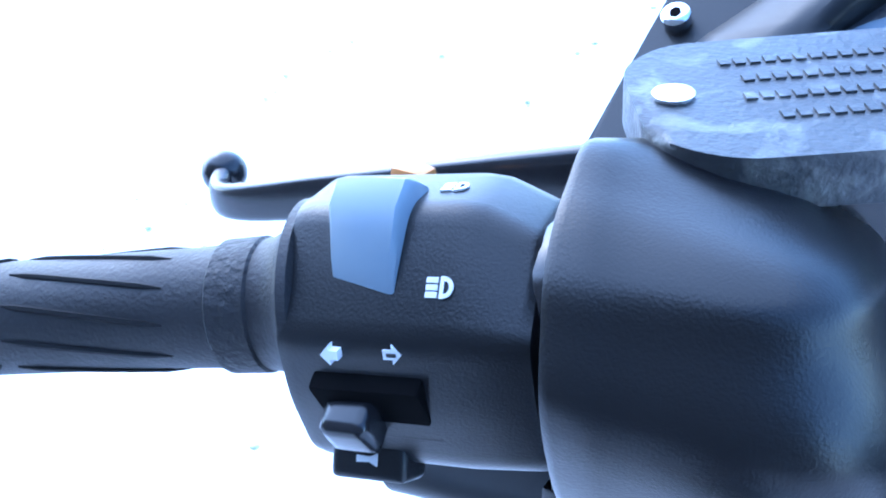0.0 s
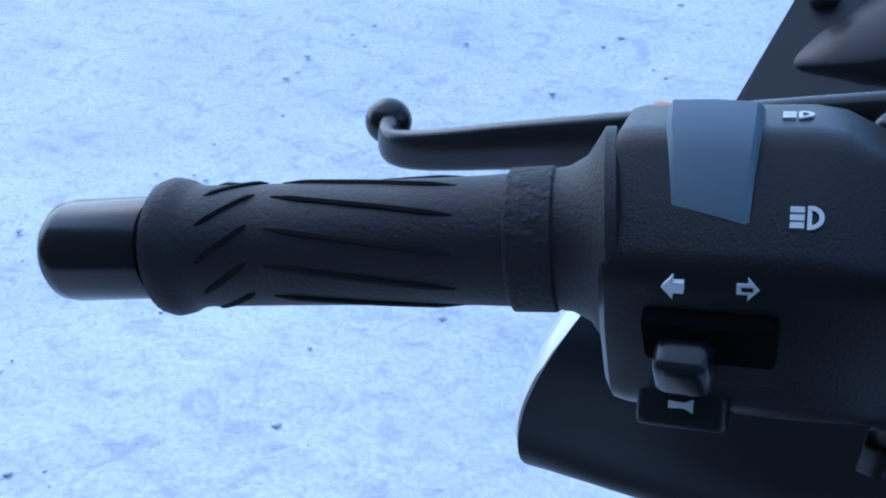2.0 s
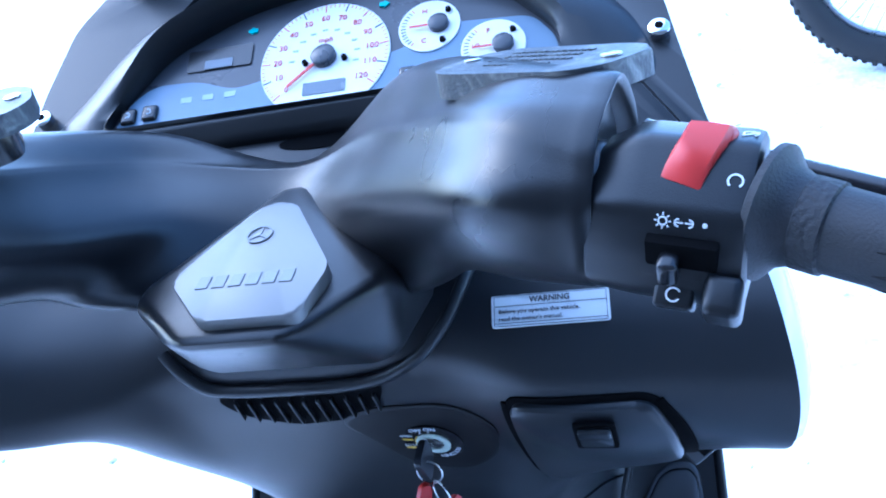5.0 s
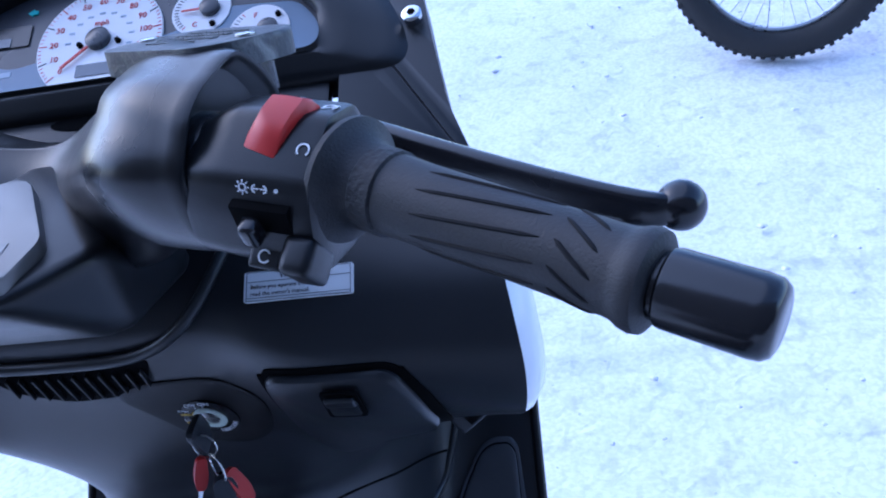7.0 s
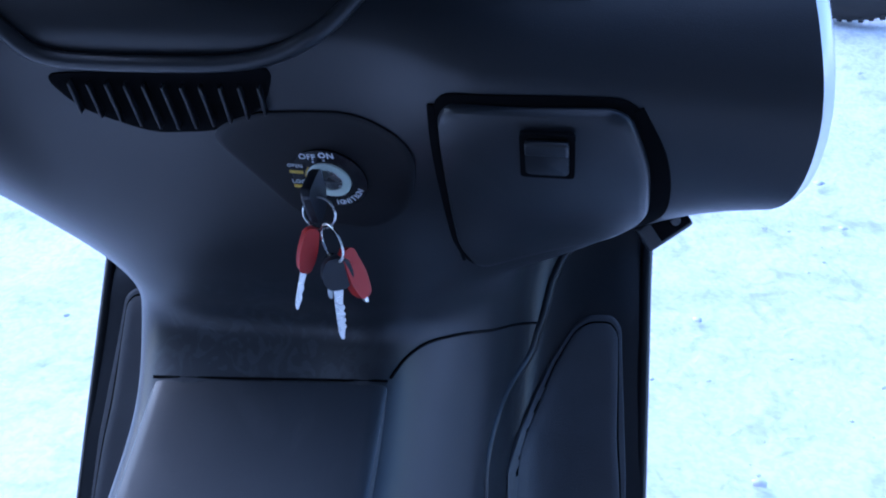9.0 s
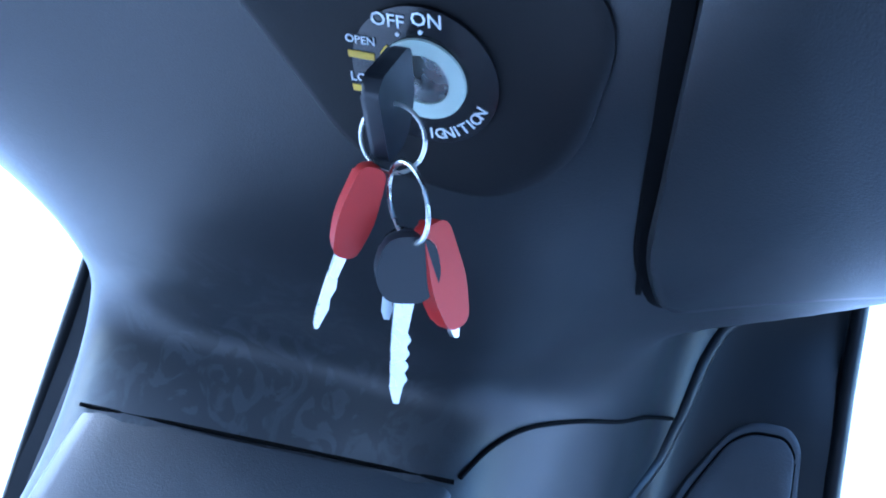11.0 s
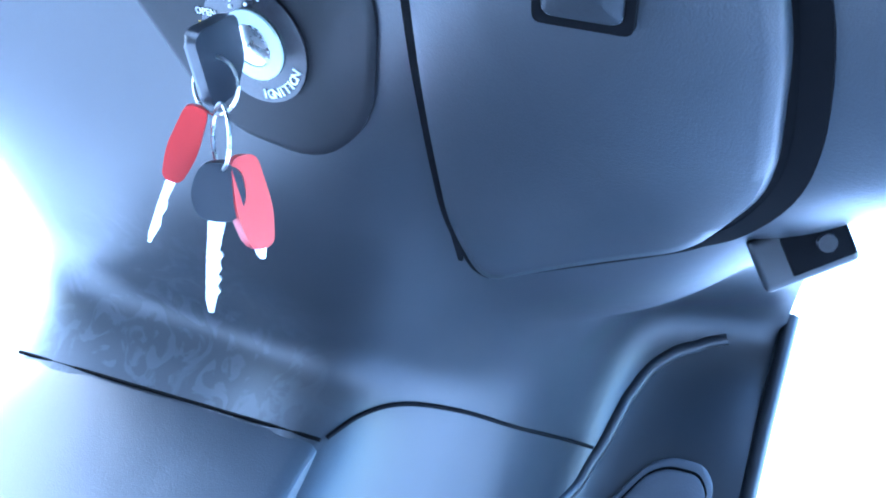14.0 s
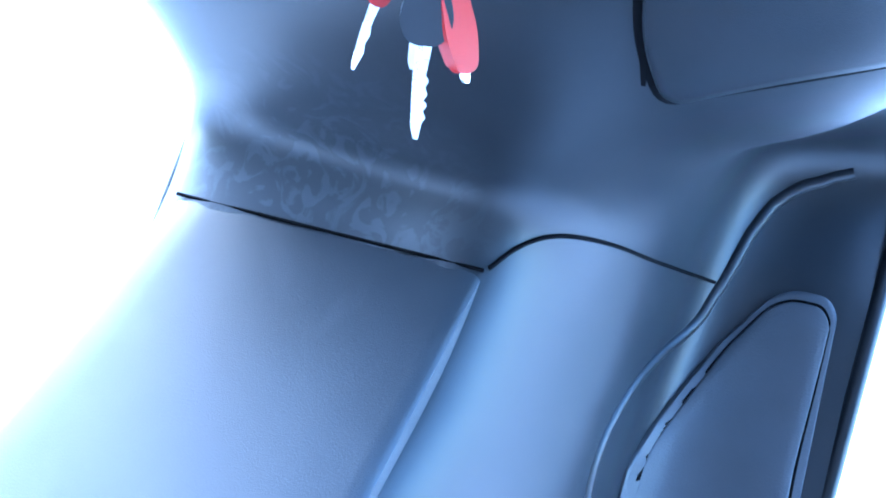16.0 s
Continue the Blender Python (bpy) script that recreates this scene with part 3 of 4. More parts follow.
ps, pu = V(.80, .22, .56).normalized(), V(-.52, -.10, .85).normalized()
pu = (pu - ps * pu.dot(ps)).normalized()
pocket = part("screw_pocket", box(pk, ps, pu, .034, .021, .006, .0028, 3), PLASTIC, scooter, "small moulded pocket with a screw")
pw2 = ps.cross(pu)
if pw2.y > 0:
    pw2 = -pw2
# black block painted as the shaded inside of the pocket
part("pocket_hole_shade", box(pk + pw2 * .0020 + ps * .005, ps, pu, .023, .015, .003, .001), DARK, pocket)
part("pocket_screw", turned(pk + pw2 * .0034 + ps * .008, pk + pw2 * .0046 + ps * .008, [(0, .0040), (1, .0032)], 16), GLOSS, pocket)

# ---- handlebar cover ----
# lines of the cover from its left mouth over the middle to its right mouth, one for each edge of the section
COVER = (
    [(-.156, .019, 1.076), (-.108, .038, 1.074), (-.114, .148, 1.047), (-.085, .243, 1.016), (.008, .250, 1.000), (.080, .206, 1.028), (.133, .120, 1.050), (.188, .038, 1.071), (.232, .010, 1.066)],
    [(-.164, .054, 1.085), (-.145, .095, 1.078), (-.148, .185, 1.064), (-.100, .283, 1.030), (.004, .288, .992), (.090, .268, 1.048), (.150, .168, 1.074), (.204, .090, 1.080), (.243, .050, 1.078)],
    [(-.167, .084, 1.052), (-.165, .118, 1.046), (-.168, .203, 1.030), (-.118, .308, .990), (.004, .305, .960), (.105, .305, 1.000), (.187, .205, 1.036), (.230, .120, 1.047), (.246, .078, 1.046)],
    [(-.158, .064, 1.010), (-.150, .095, .998), (-.148, .175, .983), (-.100, .258, .945), (.010, .260, .920), (.100, .250, .945), (.170, .170, .980), (.216, .092, .996), (.236, .055, 1.003)],
    [(-.150, .024, 1.010), (-.112, .052, .998), (-.112, .112, .975), (-.090, .140, .952), (.010, .190, .920), (.110, .155, .940), (.150, .116, .968), (.190, .048, .991), (.225, .015, 1.000)],
    [(-.148, .004, 1.046), (-.095, .022, 1.040), (-.082, .112, 1.006), (-.052, .190, .986), (.010, .216, .970), (.070, .165, .992), (.126, .090, 1.014), (.180, .012, 1.036), (.226, -.004, 1.035)],
)


def closed_curve(pts, n):
    """Catmull-Rom loop through points, n points per span."""
    m, out = len(pts), []
    for i in range(m):
        a, b, c, d = (pts[(i + k) % m] for k in (-1, 0, 1, 2))
        for j in range(n):
            t = j / n
            out.append((b * 2 + (c - a) * t + (a * 2 - b * 5 + c * 4 - d) * t * t + (b * 3 - a - c * 3 + d) * t ** 3) * .5)
    return out


def build_cover():
    lines = [[Vector(p) for p in spline(c, 7)] for c in COVER]
    rings = []
    last_row = len(lines[0]) - 1
    for k, (crest, top, front, under, bottom, mid) in enumerate(zip(*lines)):
        f = k / last_row
        tight = .16 + .24 * abs(2 * f - 1) ** 3
        heart = (crest + top + front + under + bottom + mid) / 6
        swell = 1 + .10 * abs(2 * f - 1) ** 3
        near, far = (heart + (crest.lerp(q, tight) - heart) * swell for q in (mid, top))
        rings.append(closed_curve([near, crest, far, top, front, under, bottom, mid], 6))
    first, last = rings[0], rings[-1]

    def inset(r, k, dx):
        m = sum(r, V(0, 0, 0)) / len(r)
        return [m + (p - m) * k + V(dx, 0, 0) for p in r]
    rings = [inset(first, .80, .005), inset(first, .86, .001), inset(first, .93, -.002), inset(first, .975, -.0022)] + rings + [inset(last, .975, .0022), inset(last, .93, .002), inset(last, .86, -.001), inset(last, .80, -.005)]
    return part("handlebar_cover", loft(rings), PLASTIC, scooter, "satin black plastic handlebar cover")


cover = build_cover()
part("cover_peg", box(V(-.159, .034, 1.004), X, Y, .006, .008, .008, .001), GLOSS, scooter)


# pod with the badge plate
def hull(points, bevel, seg=3):
    bm = bmesh.new()
    for p in points:
        bm.verts.new(p)
    r = bmesh.ops.convex_hull(bm, input=bm.verts[:])
    junk = {v for k in ("geom_interior", "geom_unused") for v in r[k] if isinstance(v, bmesh.types.BMVert)}
    for v in junk:
        if v.is_valid:
            bm.verts.remove(v)
    bmesh.ops.dissolve_limit(bm, angle_limit=radians(3), verts=bm.verts[:], edges=bm.edges[:])
    if bevel:
        bmesh.ops.bevel(bm, geom=bm.edges[:], offset=bevel, segments=seg, profile=0.5, affect="EDGES")
    return bm


PN = V(0, -.26, .966)
PU = V(0, .966, .26)
PC = V(.021, .131, .9775)
pod_points = [(.012, .243, .997), (-.066, .122, .967), (.108, .122, .967), (-.012, .070, .957), (.054, .070, .957), (-.046, .152, .893), (.088, .152, .893), (-.060, .26, .90), (.10, .26, .90), (.02, .24, .985)]
pod = part("handlebar_pod", hull(pod_points, .012, 4), PLASTIC, scooter, "kite-shaped black plastic pod in the middle of the handlebar")
badge_outline = rounded([(-.012, .060), (.010, .060), (.050, -.010), (.041, -.050), (-.018, -.050), (-.050, -.012)], .008)
badge = part("badge_plate", slab(badge_outline, PC, X, PU, .0025, .002, 3, sink=.014), PLATE, pod, "brushed grey badge plate with worn relief bars")
bp = PC + PN * .0026
part("badge_ring", annulus(bp + PU * .026 - X * .004, X, PU, .0072, .0084, .0008), PLATEINK, badge)
for q in (90, 210, 330):
    d = X * math.cos(radians(q)) + PU * math.sin(radians(q))
    part("badge_spoke", box(bp + PU * .026 - X * .004 + d * .0035, d, PN.cross(d), .007, .0016, .0010), PLATEINK, badge)
for i in range(6):
    part("badge_bar", box(bp - PU * .0165 + X * (-.026 + i * .0105), X, PU, .0080, .011, .0010, .0004, 1), PLATEINK, badge)


# ---- brake reservoirs ----
def build_reservoir(cx, cy, cz, turn, screws, name):
    ca, sa = math.cos(radians(turn)), math.sin(radians(turn))
    s, u = V(ca, sa, 0), V(-sa, ca, 0)
    w = V(0, -.14 if cx < 0 else .04, .98).normalized()
    u = w.cross(s).normalized()
    s = u.cross(w)
    o = V(cx, cy, cz)
    base = part("brake_reservoir", slab(rounded([(-.036, -.024), (.036, -.024), (.036, .024), (-.036, .024)], .016), o - w * .022, s, u, .017, .002), GLOSS, scooter, "black brake fluid reservoir on the handlebar")
    cap_line = rounded([(-.050, -.018), (-.036, -.030), (.038, -.030), (.051, -.016), (.051, .020), (.034, .030), (-.038, .030), (-.050, .018)], .014)
    cap = part("reservoir_cap", slab(cap_line, o - w * .006, s, u, .010, .003, 3), CAP, base, "weathered black cap with raised worn print")
    top = o + w * .0043
    for k in range(4):
        width = (.052, .046, .050, .040)[k]
        for i in range(int(width / .0035)):
            part("raised_print", box(top + u * (.016 - k * .0095) + s * (-width / 2 + i * .0035), s, u, .0024, .0034, .0006), CAP, cap)
    for q in screws:
        part("cap_screw", turned(top + s * q * .041, top + s * q * .041 + w * .0012, [(0, .0048), (.7, .0048), (1, .0036)], 18), CHROME if q < 0 else STEEL, cap)
    return base


build_reservoir(-.122, .097, 1.089, 33, (-1, 1), "left")
build_reservoir(.206, .094, 1.076, -34, (-1, 1), "right")


# ---- switch gear, grips and levers ----
def side(sign):
    """Axes of one handlebar end: o on the axis, a towards the middle, r to the rear, v up."""
    o = V(-.201, .034, 1.043) if sign < 0 else V(.2673, .014, 1.032)
    a = V(-sign * .96, .24, .15).normalized()
    r = (V(0, -1, 0) + a * a.y).normalized()
    v = r.cross(a) if sign < 0 else a.cross(r)
    if v.z < 0:
        v = -v
    return o, a, r, v


def round_at(ax, s, deg, rad):
    o, a, r, v = ax
    return o + a * s + (r * math.cos(radians(deg)) + v * math.sin(radians(deg))) * rad


# section of a switch box: (to the rear, up)
SECTION = rounded([(.0262, -.012), (.0266, .0045), (.007, .0270), (-.017, .0270), (-.0265, .0150), (-.0265, -.018), (-.014, -.034), (.012, -.037), (.0215, -.030)], .0045, 4)


def skin(deg):
    """Reach of the switch box section from its axis in one direction."""
    c, q = math.cos(radians(deg)), math.sin(radians(deg))
    best = 0.0
    for (x0, y0), (x1, y1) in zip(SECTION, SECTION[1:] + SECTION[:1]):
        den = c * (y1 - y0) - q * (x1 - x0)
        if abs(den) > 1e-9:
            reach, f = (x0 * (y1 - y0) - y0 * (x1 - x0)) / den, (x0 * q - y0 * c) / den
            if reach > 0 and -.001 <= f <= 1.001:
                best = max(best, reach)
    return best


def build_switch(sign):
    ax = side(sign)
    o, a, r, v = ax
    group = "switch boxes on the handlebar"
    sections = [(-.0225, .90, 0), (-.021, .98, 0), (-.018, 1.0, 0), (.018, 1.0, 0), (.024, .99, .1), (.034, .97, .75), (.0365, .95, .85), (.0375, .88, .9)]
    rings = []
    for s, k, low in sections:
        ring = []
        for p, q in SECTION:
            q = q - .008 * low * max(0.0, (q - .004) / .024)
            ring.append(o + a * s + (r * (p + .002) + v * (q + .004)) * k - r * .002 - v * .004)
        rings.append(ring)
    name = "switch_box"
    sw_box = part(name, loft(rings), PLASTIC, scooter, "black switch box with grey dip switch and indicator slider" if sign < 0 else "black switch box with red kill switch and light slider")
    tang = lambda deg: (-r * math.sin(radians(deg)) + v * math.cos(radians(deg)))
    norm = lambda deg: (r * math.cos(radians(deg)) + v * math.sin(radians(deg)))
    along = a if sign < 0 else -a      # reads left to right for the rider

    def place(s, deg, rad):
        return round_at(ax, s, deg, rad), along, tang(deg)
    # big button over the top rear edge
    if sign < 0:
        q0, q1, w0, w1 = -.0115, .0080, -.0085, .0065
    else:
        q0, q1, w0, w1 = -.0125, .0040, -.0035, .0110
    btn = []
    for rr, vv, f, lift in ((.0185, .0130, 0, .0006), (.0160, .0170, .15, .0022), (.0120, .0216, .4, .0036), (.0080, .0258, .7, .0050), (.0050, .0280, .85, .0048), (.0010, .0284, .97, .0030), (-.0030, .0272, 1, .0010)):
        l, h = (w0 + (q0 - w0) * f, w1 + (q1 - w1) * f)
        skew = .0016 * (1 - f) * (1 if sign < 0 else -1)
        n = (r * .74 + v * .67) if f < .8 else v
        c = o + r * rr + v * vv
        tilt = (v * .74 - r * .67) * skew
        btn.append([c + a * l - n * .004 + tilt, c + a * l + n * lift * .6 + tilt, c + a * (l + .0012) + n * lift + tilt, c + a * (l + h) / 2 + n * (lift + .0003), c + a * (h - .0012) + n * lift - tilt, c + a * h + n * lift * .6 - tilt, c + a * h - n * .004 - tilt])
    part("dip_switch" if sign < 0 else "kill_switch", loft(btn), GREYBTN if sign < 0 else REDBTN, sw_box, "pale grey rocker" if sign < 0 else "red rocker")
    # printed symbols
    if sign < 0:
        for s, rr, vv, flat in ((.0165, .0190, .0136, .67), (.0140, -.004, .0272, .0)):
            e, t = along, (v * .74 - r * .67) if flat else -r
            p = o + a * s + r * rr + v * vv
            part("lamp_symbol", annulus(p + e * .0010, e, t, .0015, .0024, .0004, -90, 90, 16), WHITE, sw_box)
            part("lamp_symbol", box(p + e * .0008, e, t, .0008, .0048, .0006), WHITE, sw_box)
            for i in range(3):
                part("lamp_symbol", box(p - e * .0014 + t * (.0016 - .0016 * i), e, t, .0026, .0012, .0006), WHITE, sw_box)
        for s, d in ((-.0066, -1), (.0068, 1)):
            p, e, t = place(s, 3, skin(3) + .0001)
            e2 = e * d
            part("arrow_symbol", slab([(.0024, 0), (.0003, .0023), (.0003, .0011), (-.0018, .0011), (-.0018, -.0011), (.0003, -.0011), (.0003, -.0023)] if d > 0 else [(.0024, 0), (.0003, -.0023), (.0003, -.0011), (-.0018, -.0011), (-.0018, .0011), (.0003, .0011), (.0003, .0023)], p, e2, t if d > 0 else t, .0003), WHITE, sw_box)
            part("arrow_heart", box(p + e2 * .0002, e, t, .0022, .0008, .0010), PLASTIC, sw_box)
    else:
        p, e, t = place(.0075, 3, skin(3) + .0001)
        part("sun_symbol", annulus(p, e, t, .0012, .0018, .0004), WHITE, sw_box)
        for i in range(8):
            d = e * math.cos(i * math.pi / 4) + t * math.sin(i * math.pi / 4)
            part("sun_symbol", box(p + d * .0026, d, norm(3).cross(d), .0009, .0005, .0005), WHITE, sw_box)
        for d in (-1, 1):
            p2 = p + e * (.0075 + d * .0018)
            part("lamp_symbol", annulus(p2, e * d, t if d > 0 else -t, .0011, .0017, .0004, -90, 90, 12), WHITE, sw_box)
            part("lamp_symbol", box(p2, e, t, .0030, .0005, .0005), WHITE, sw_box)
        part("dot_symbol", slab(circle(.0009, 12), p + e * .0148, e, t, .0003), WHITE, sw_box)
        for deg, s in ((38, -.0150), (100, -.0165)):
            p, e, t = o + a * s + (r * .0172 + v * .0158 if deg < 60 else r * -.004 + v * .0272), along, (v * .74 - r * .67) if deg < 60 else -r
            part("run_symbol", annulus(p, e, t, .0022, .0029, .0004, -50, 230, 24), WHITE, sw_box)
            if deg > 60:
                part("run_symbol", box(p, (e + t).normalized(), (t - e).normalized(), .008, .0007, .0005), WHITE, sw_box)
    # slider in its slot
    m0, m1 = (-.016, .016) if sign < 0 else (-.014, .014)
    p, e, t = place((m0 + m1) / 2, -26, .0278)
    part("slot", box(p - norm(-26) * .001, e, t, .026, .016, .006, .001), DARK, sw_box)
    part("slot_rim", box(p - t * .0092, e, t, .030, .002, .006, .0008), PLASTIC, sw_box)
    p, e, t = place(-.0045 if sign < 0 else .004, -30, .0310)
    part("slider", box(p, e, t, .012 if sign < 0 else .008, .012, .012, .003, 3), GLOSS, sw_box)
    # lower push button
    p, e, t = place(-.0055 if sign < 0 else .002, -60, .0365)
    push = part("push_button", box(p, e, t, .019 if sign < 0 else .015, .013, .010, .002, 3), PLASTIC, sw_box)
    q, lip = p + tang(-60) * .0066, -norm(-60)
    if sign < 0:
        part("horn_symbol", slab([(-.0026, .0008), (-.0026, -.0008), (.0007, -.0006), (.0026, -.0015), (.0026, .0015), (.0007, .0006)], q, e, lip, .0003), WHITE, push)
    else:
        part("start_symbol", annulus(q, e, lip, .0022, .0029, .0004, 30, 330, 20), WHITE, push)
        part("lower_lip", box(round_at(ax, -.016, -52, .036), e, tang(-52), .014, .022, .016, .004, 3), PLASTIC, sw_box)
    # collar towards the cover
    part("bar_clamp", turned(o + a * .034, o + a * .056, [(0, .019), (.2, .021), (.8, .021), (1, .019)]), GLOSS, sw_box)
    return ax


def build_grip(sign, inner, ring, end, big=1.0):
    inner, ring, end = Vector(inner), Vector(ring), Vector(end)
    L = (ring - inner).length
    a = (ring - inner).normalized()
    prof = ((0, .0230), (.008, .0255), (.028, .0256), (.040, .0235), (.065, .0192), (.10, .0170), (.16, .0160), (.30, .0154), (.55, .0153), (.75, .0153), (.90, .0155), (.92, .0160), (.94, .0172), (.965, .0178), (.985, .0172), (1, .0140))
    grip = part("grip", turned(inner + a * .001, ring + a * .004, [(k, r * big) for k, r in prof], 40), RUBBER, scooter, "grooved black rubber grip")
    fa, s, u = frame_along(a)
    rear = -s if s.y > 0 else s
    up = u if u.z > 0 else -u
    # slanting grooves, drawn as thin tubes with their shade put into the colour
    for deg in (-40, -6, 28, 62, 96, 130):
        for f0, f1, dd in ((.34, .74, 26), (.78, .90, -34)):
            pts = []
            for i in range(9):
                f = f0 + (f1 - f0) * i / 8
                g = radians(deg + dd * (i / 8 - .5))
                pts.append(inner + (ring - inner) * f + (rear * math.cos(g) + up * math.sin(g)) * .01525 * big)
            part("groove", tube(pts, [.0003] + [.0009] * 7 + [.0003], 6), GROOVE, grip)
    part("knurled_band", turned(inner + a * .0155, inner + a * .027, [(0, .0164 * big), (.08, .0172 * big), (.92, .0170 * big), (1, .0158 * big)], 40), KNURL, grip)
    part("bar_end", turned(ring + a * .002, end, [(k, r * big) for k, r in ((0, .0115), (.08, .0115), (.11, .0130), (.16, .0133), (.82, .0135), (.92, .0130), (.98, .0112), (1, .009))], 36), GLOSS, scooter, "glossy black bar-end weight")


def build_lever(sign, pivot, mids, ball, r_ball):
    pts = spline([pivot, *mids, ball], 8)
    n = len(pts)
    rings = []
    for i, p in enumerate(pts):
        d = Vector(pts[min(i + 1, n - 1)]) - Vector(pts[max(i - 1, 0)])
        ax, s, u = frame_along(d)
        f = i / (n - 1)
        rings.append(oval(p, s, u, .0052 - .0012 * f, .0115 - .0055 * f, 20, 3))
    lever = part("brake_lever", loft(rings), GLOSS, scooter, "curved black brake lever with a ball end")
    bm = bmesh.new()
    bmesh.ops.create_uvsphere(bm, u_segments=28, v_segments=18, radius=r_ball)
    bmesh.ops.translate(bm, verts=bm.verts[:], vec=Vector(ball))
    part("ball_end", bm, GLOSS, lever)
    o = Vector(pivot)
    part("lever_bracket", box(o - V(0, .004, .004), X, Y, .030, .026, .018, .005, 3), GLOSS, scooter)
    part("pivot_bolt", turned(o + V(0, 0, .004), o + V(0, 0, .014), [(0, .009), (.6, .009), (.62, .0058), (1, .005)], 6), STEEL, lever)


build_switch(-1)
build_switch(1)
build_grip(-1, (-.2205, .0291, 1.0395), (-.3225, -.0155, 1.0225), (-.3550, -.0285, 1.0160))
build_grip(1, (.2900, .0085, 1.0285), (.4010, -.0600, 1.0040), (.4380, -.0800, .9960), 1.02)
build_lever(-1, (-.172, .126, 1.050), [(-.23, .117, 1.036), (-.29, .112, 1.020), (-.346, .110, 1.005)], (-.365, .127, 1.007), .0096)
build_lever(1, (.250, .095, 1.034), [(.305, .060, 1.022), (.360, .030, 1.010), (.405, .014, 1.000)], (.421, .018, .998), .0105)
part("lever_switch", box(V(-.232, .080, 1.052), X, Y, .012, .008, .006, .002), ORANGE, scooter, "small orange plastic tab")

# ---- instrument panel ----
DN = V(0, -.65, .76).normalized()
DU = V(0, .76, .65).normalized()
DC = V(.009, .366, 1.040)


def dash(x, v, h=0.0):
    return DC + X * x + DU * v + DN * h


D_LINE = rounded([(-.198, -.030), (-.190, -.010), (-.150, .045), (-.085, .078), (-.01, .094), (.075, .090), (.140, .060), (.185, .010), (.188, -.026)], .02, 6)
panel = part("instrument_panel", slab(D_LINE, dash(0, 0, -.001), X, DU, .001), PANELDARK, scooter, "half-round instrument panel with white dials")
part("blue_face", slab(rounded([(-.194, -.028), (-.180, .002), (-.160, .016), (-.120, .014), (-.085, .000), (-.055, .006), (.055, .014), (.10, .035), (.165, .030), (.184, .004), (.184, -.024)], .012), dash(0, 0, .0006), X, DU, .0006), PANELBLUE, panel, "blue-grey lower field")


def dial(cx, cv, r, chop=None):
    line = [(cx + r * math.cos(radians(q)), cv + r * math.sin(radians(q))) for q in range(0, 360, 5)]
    if chop is not None:
        line = [(a, max(b, chop)) for a, b in line]
    return slab(line, dash(0, 0, .0014), X, DU, .0010)


speedo = part("speedometer", dial(-.006, .018, .056, -.026), DIAL, panel, "white speedometer dial with red numbers")
for i in range(13):
    q = radians(222 - i * 21.5)
    d = X * math.cos(q) + DU * math.sin(q)
    c = dash(-.006, .018, .0026)
    part("tick", box(c + d * .0515, d, DN.cross(d), .0075, .0010, .0003), INK if i % 2 else REDINK, speedo)
    text(str(i * 10), c + d * .041, X, DU, .0080, REDINK, speedo)
    if 1 < i < 12:
        part("small_print", box(c + d * .0285, X, DU, .0050, .0018, .0003), GREYINK, speedo)
    if i < 12:
        for k in range(1, 5):
            qq = radians(222 - (i + k / 5) * 21.5)
            dd = X * math.cos(qq) + DU * math.sin(qq)
            part("fine_tick", box(c + dd * .0535, dd, DN.cross(dd), .0030, .0005, .0003), REDINK, speedo)
text("mph", dash(-.006, .036, .0028), X, DU, .0075, REDINK, speedo)
part("needle_hub", turned(dash(-.006, .018, .002), dash(-.006, .018, .008), [(0, .0105), (.8, .0105), (1, .009)]), PANELDARK, speedo)
qn = radians(222)
dn = X * math.cos(qn) + DU * math.sin(qn)
part("needle", box(dash(-.006, .018, .005) + dn * .022, dn, DN.cross(dn), .034, .0024, .0010), REDINK, speedo, "red needle")
part("odometer", slab(rounded([(-.018, -.006), (.018, -.006), (.018, .006), (-.018, .006)], .001), dash(-.004, -.012, .0024), X, DU, .0008), LCD, speedo, "grey display")
for x in (-.022, .012):
    part("knob", turned(dash(x, .014, .002), dash(x, .014, .006), [(0, .0026), (1, .0022)], 14), DARK, speedo)
for (cx, cv, r, nm, lab) in ((.082, .034, .0255, "temperature_gauge", "white temperature gauge with red needle"), (.134, .004, .0255, "fuel_gauge", "white fuel gauge with red needle")):
    g = part(nm, dial(cx, cv, r), DIAL, panel, lab)
    part("gauge_hub", turned(dash(cx + .008, cv, .002), dash(cx + .008, cv, .007), [(0, .0085), (.8, .0085), (1, .007)]), PANELDARK, g)
    part("gauge_needle", box(dash(cx - .006, cv - .001, .005), X, DU, .020, .0016, .0008), REDINK, g)
    for i in range(13):
        q = radians(130 + i * 8.5)
        d = X * math.cos(q) + DU * math.sin(q)
        part("gauge_tick", box(dash(cx, cv, .0026) + d * (r - .004), d, DN.cross(d), .004, .0007, .0003), REDINK if i in (0, 12) else INK, g)
    for q in (40, -55):
        part("gauge_knob", turned(dash(cx + .8 * r * math.cos(radians(q)), cv + .8 * r * math.sin(radians(q)), .002), dash(cx + .8 * r * math.cos(radians(q)), cv + .8 * r * math.sin(radians(q)), .005), [(0, .0026), (1, .0022)], 14), DARK, g)
    words = ("H", "C") if nm.startswith("temp") else ("F", "E")
    text(words[0], dash(cx - .004, cv + .015, .0026), X, DU, .007, REDINK, g)
    text(words[1], dash(cx - .004, cv - .015, .0026), X, DU, .007, REDINK, g)
    if words[0] == "F":
        text("1/2", dash(cx - .014, cv + .002, .0026), X, DU, .006, REDINK, g)
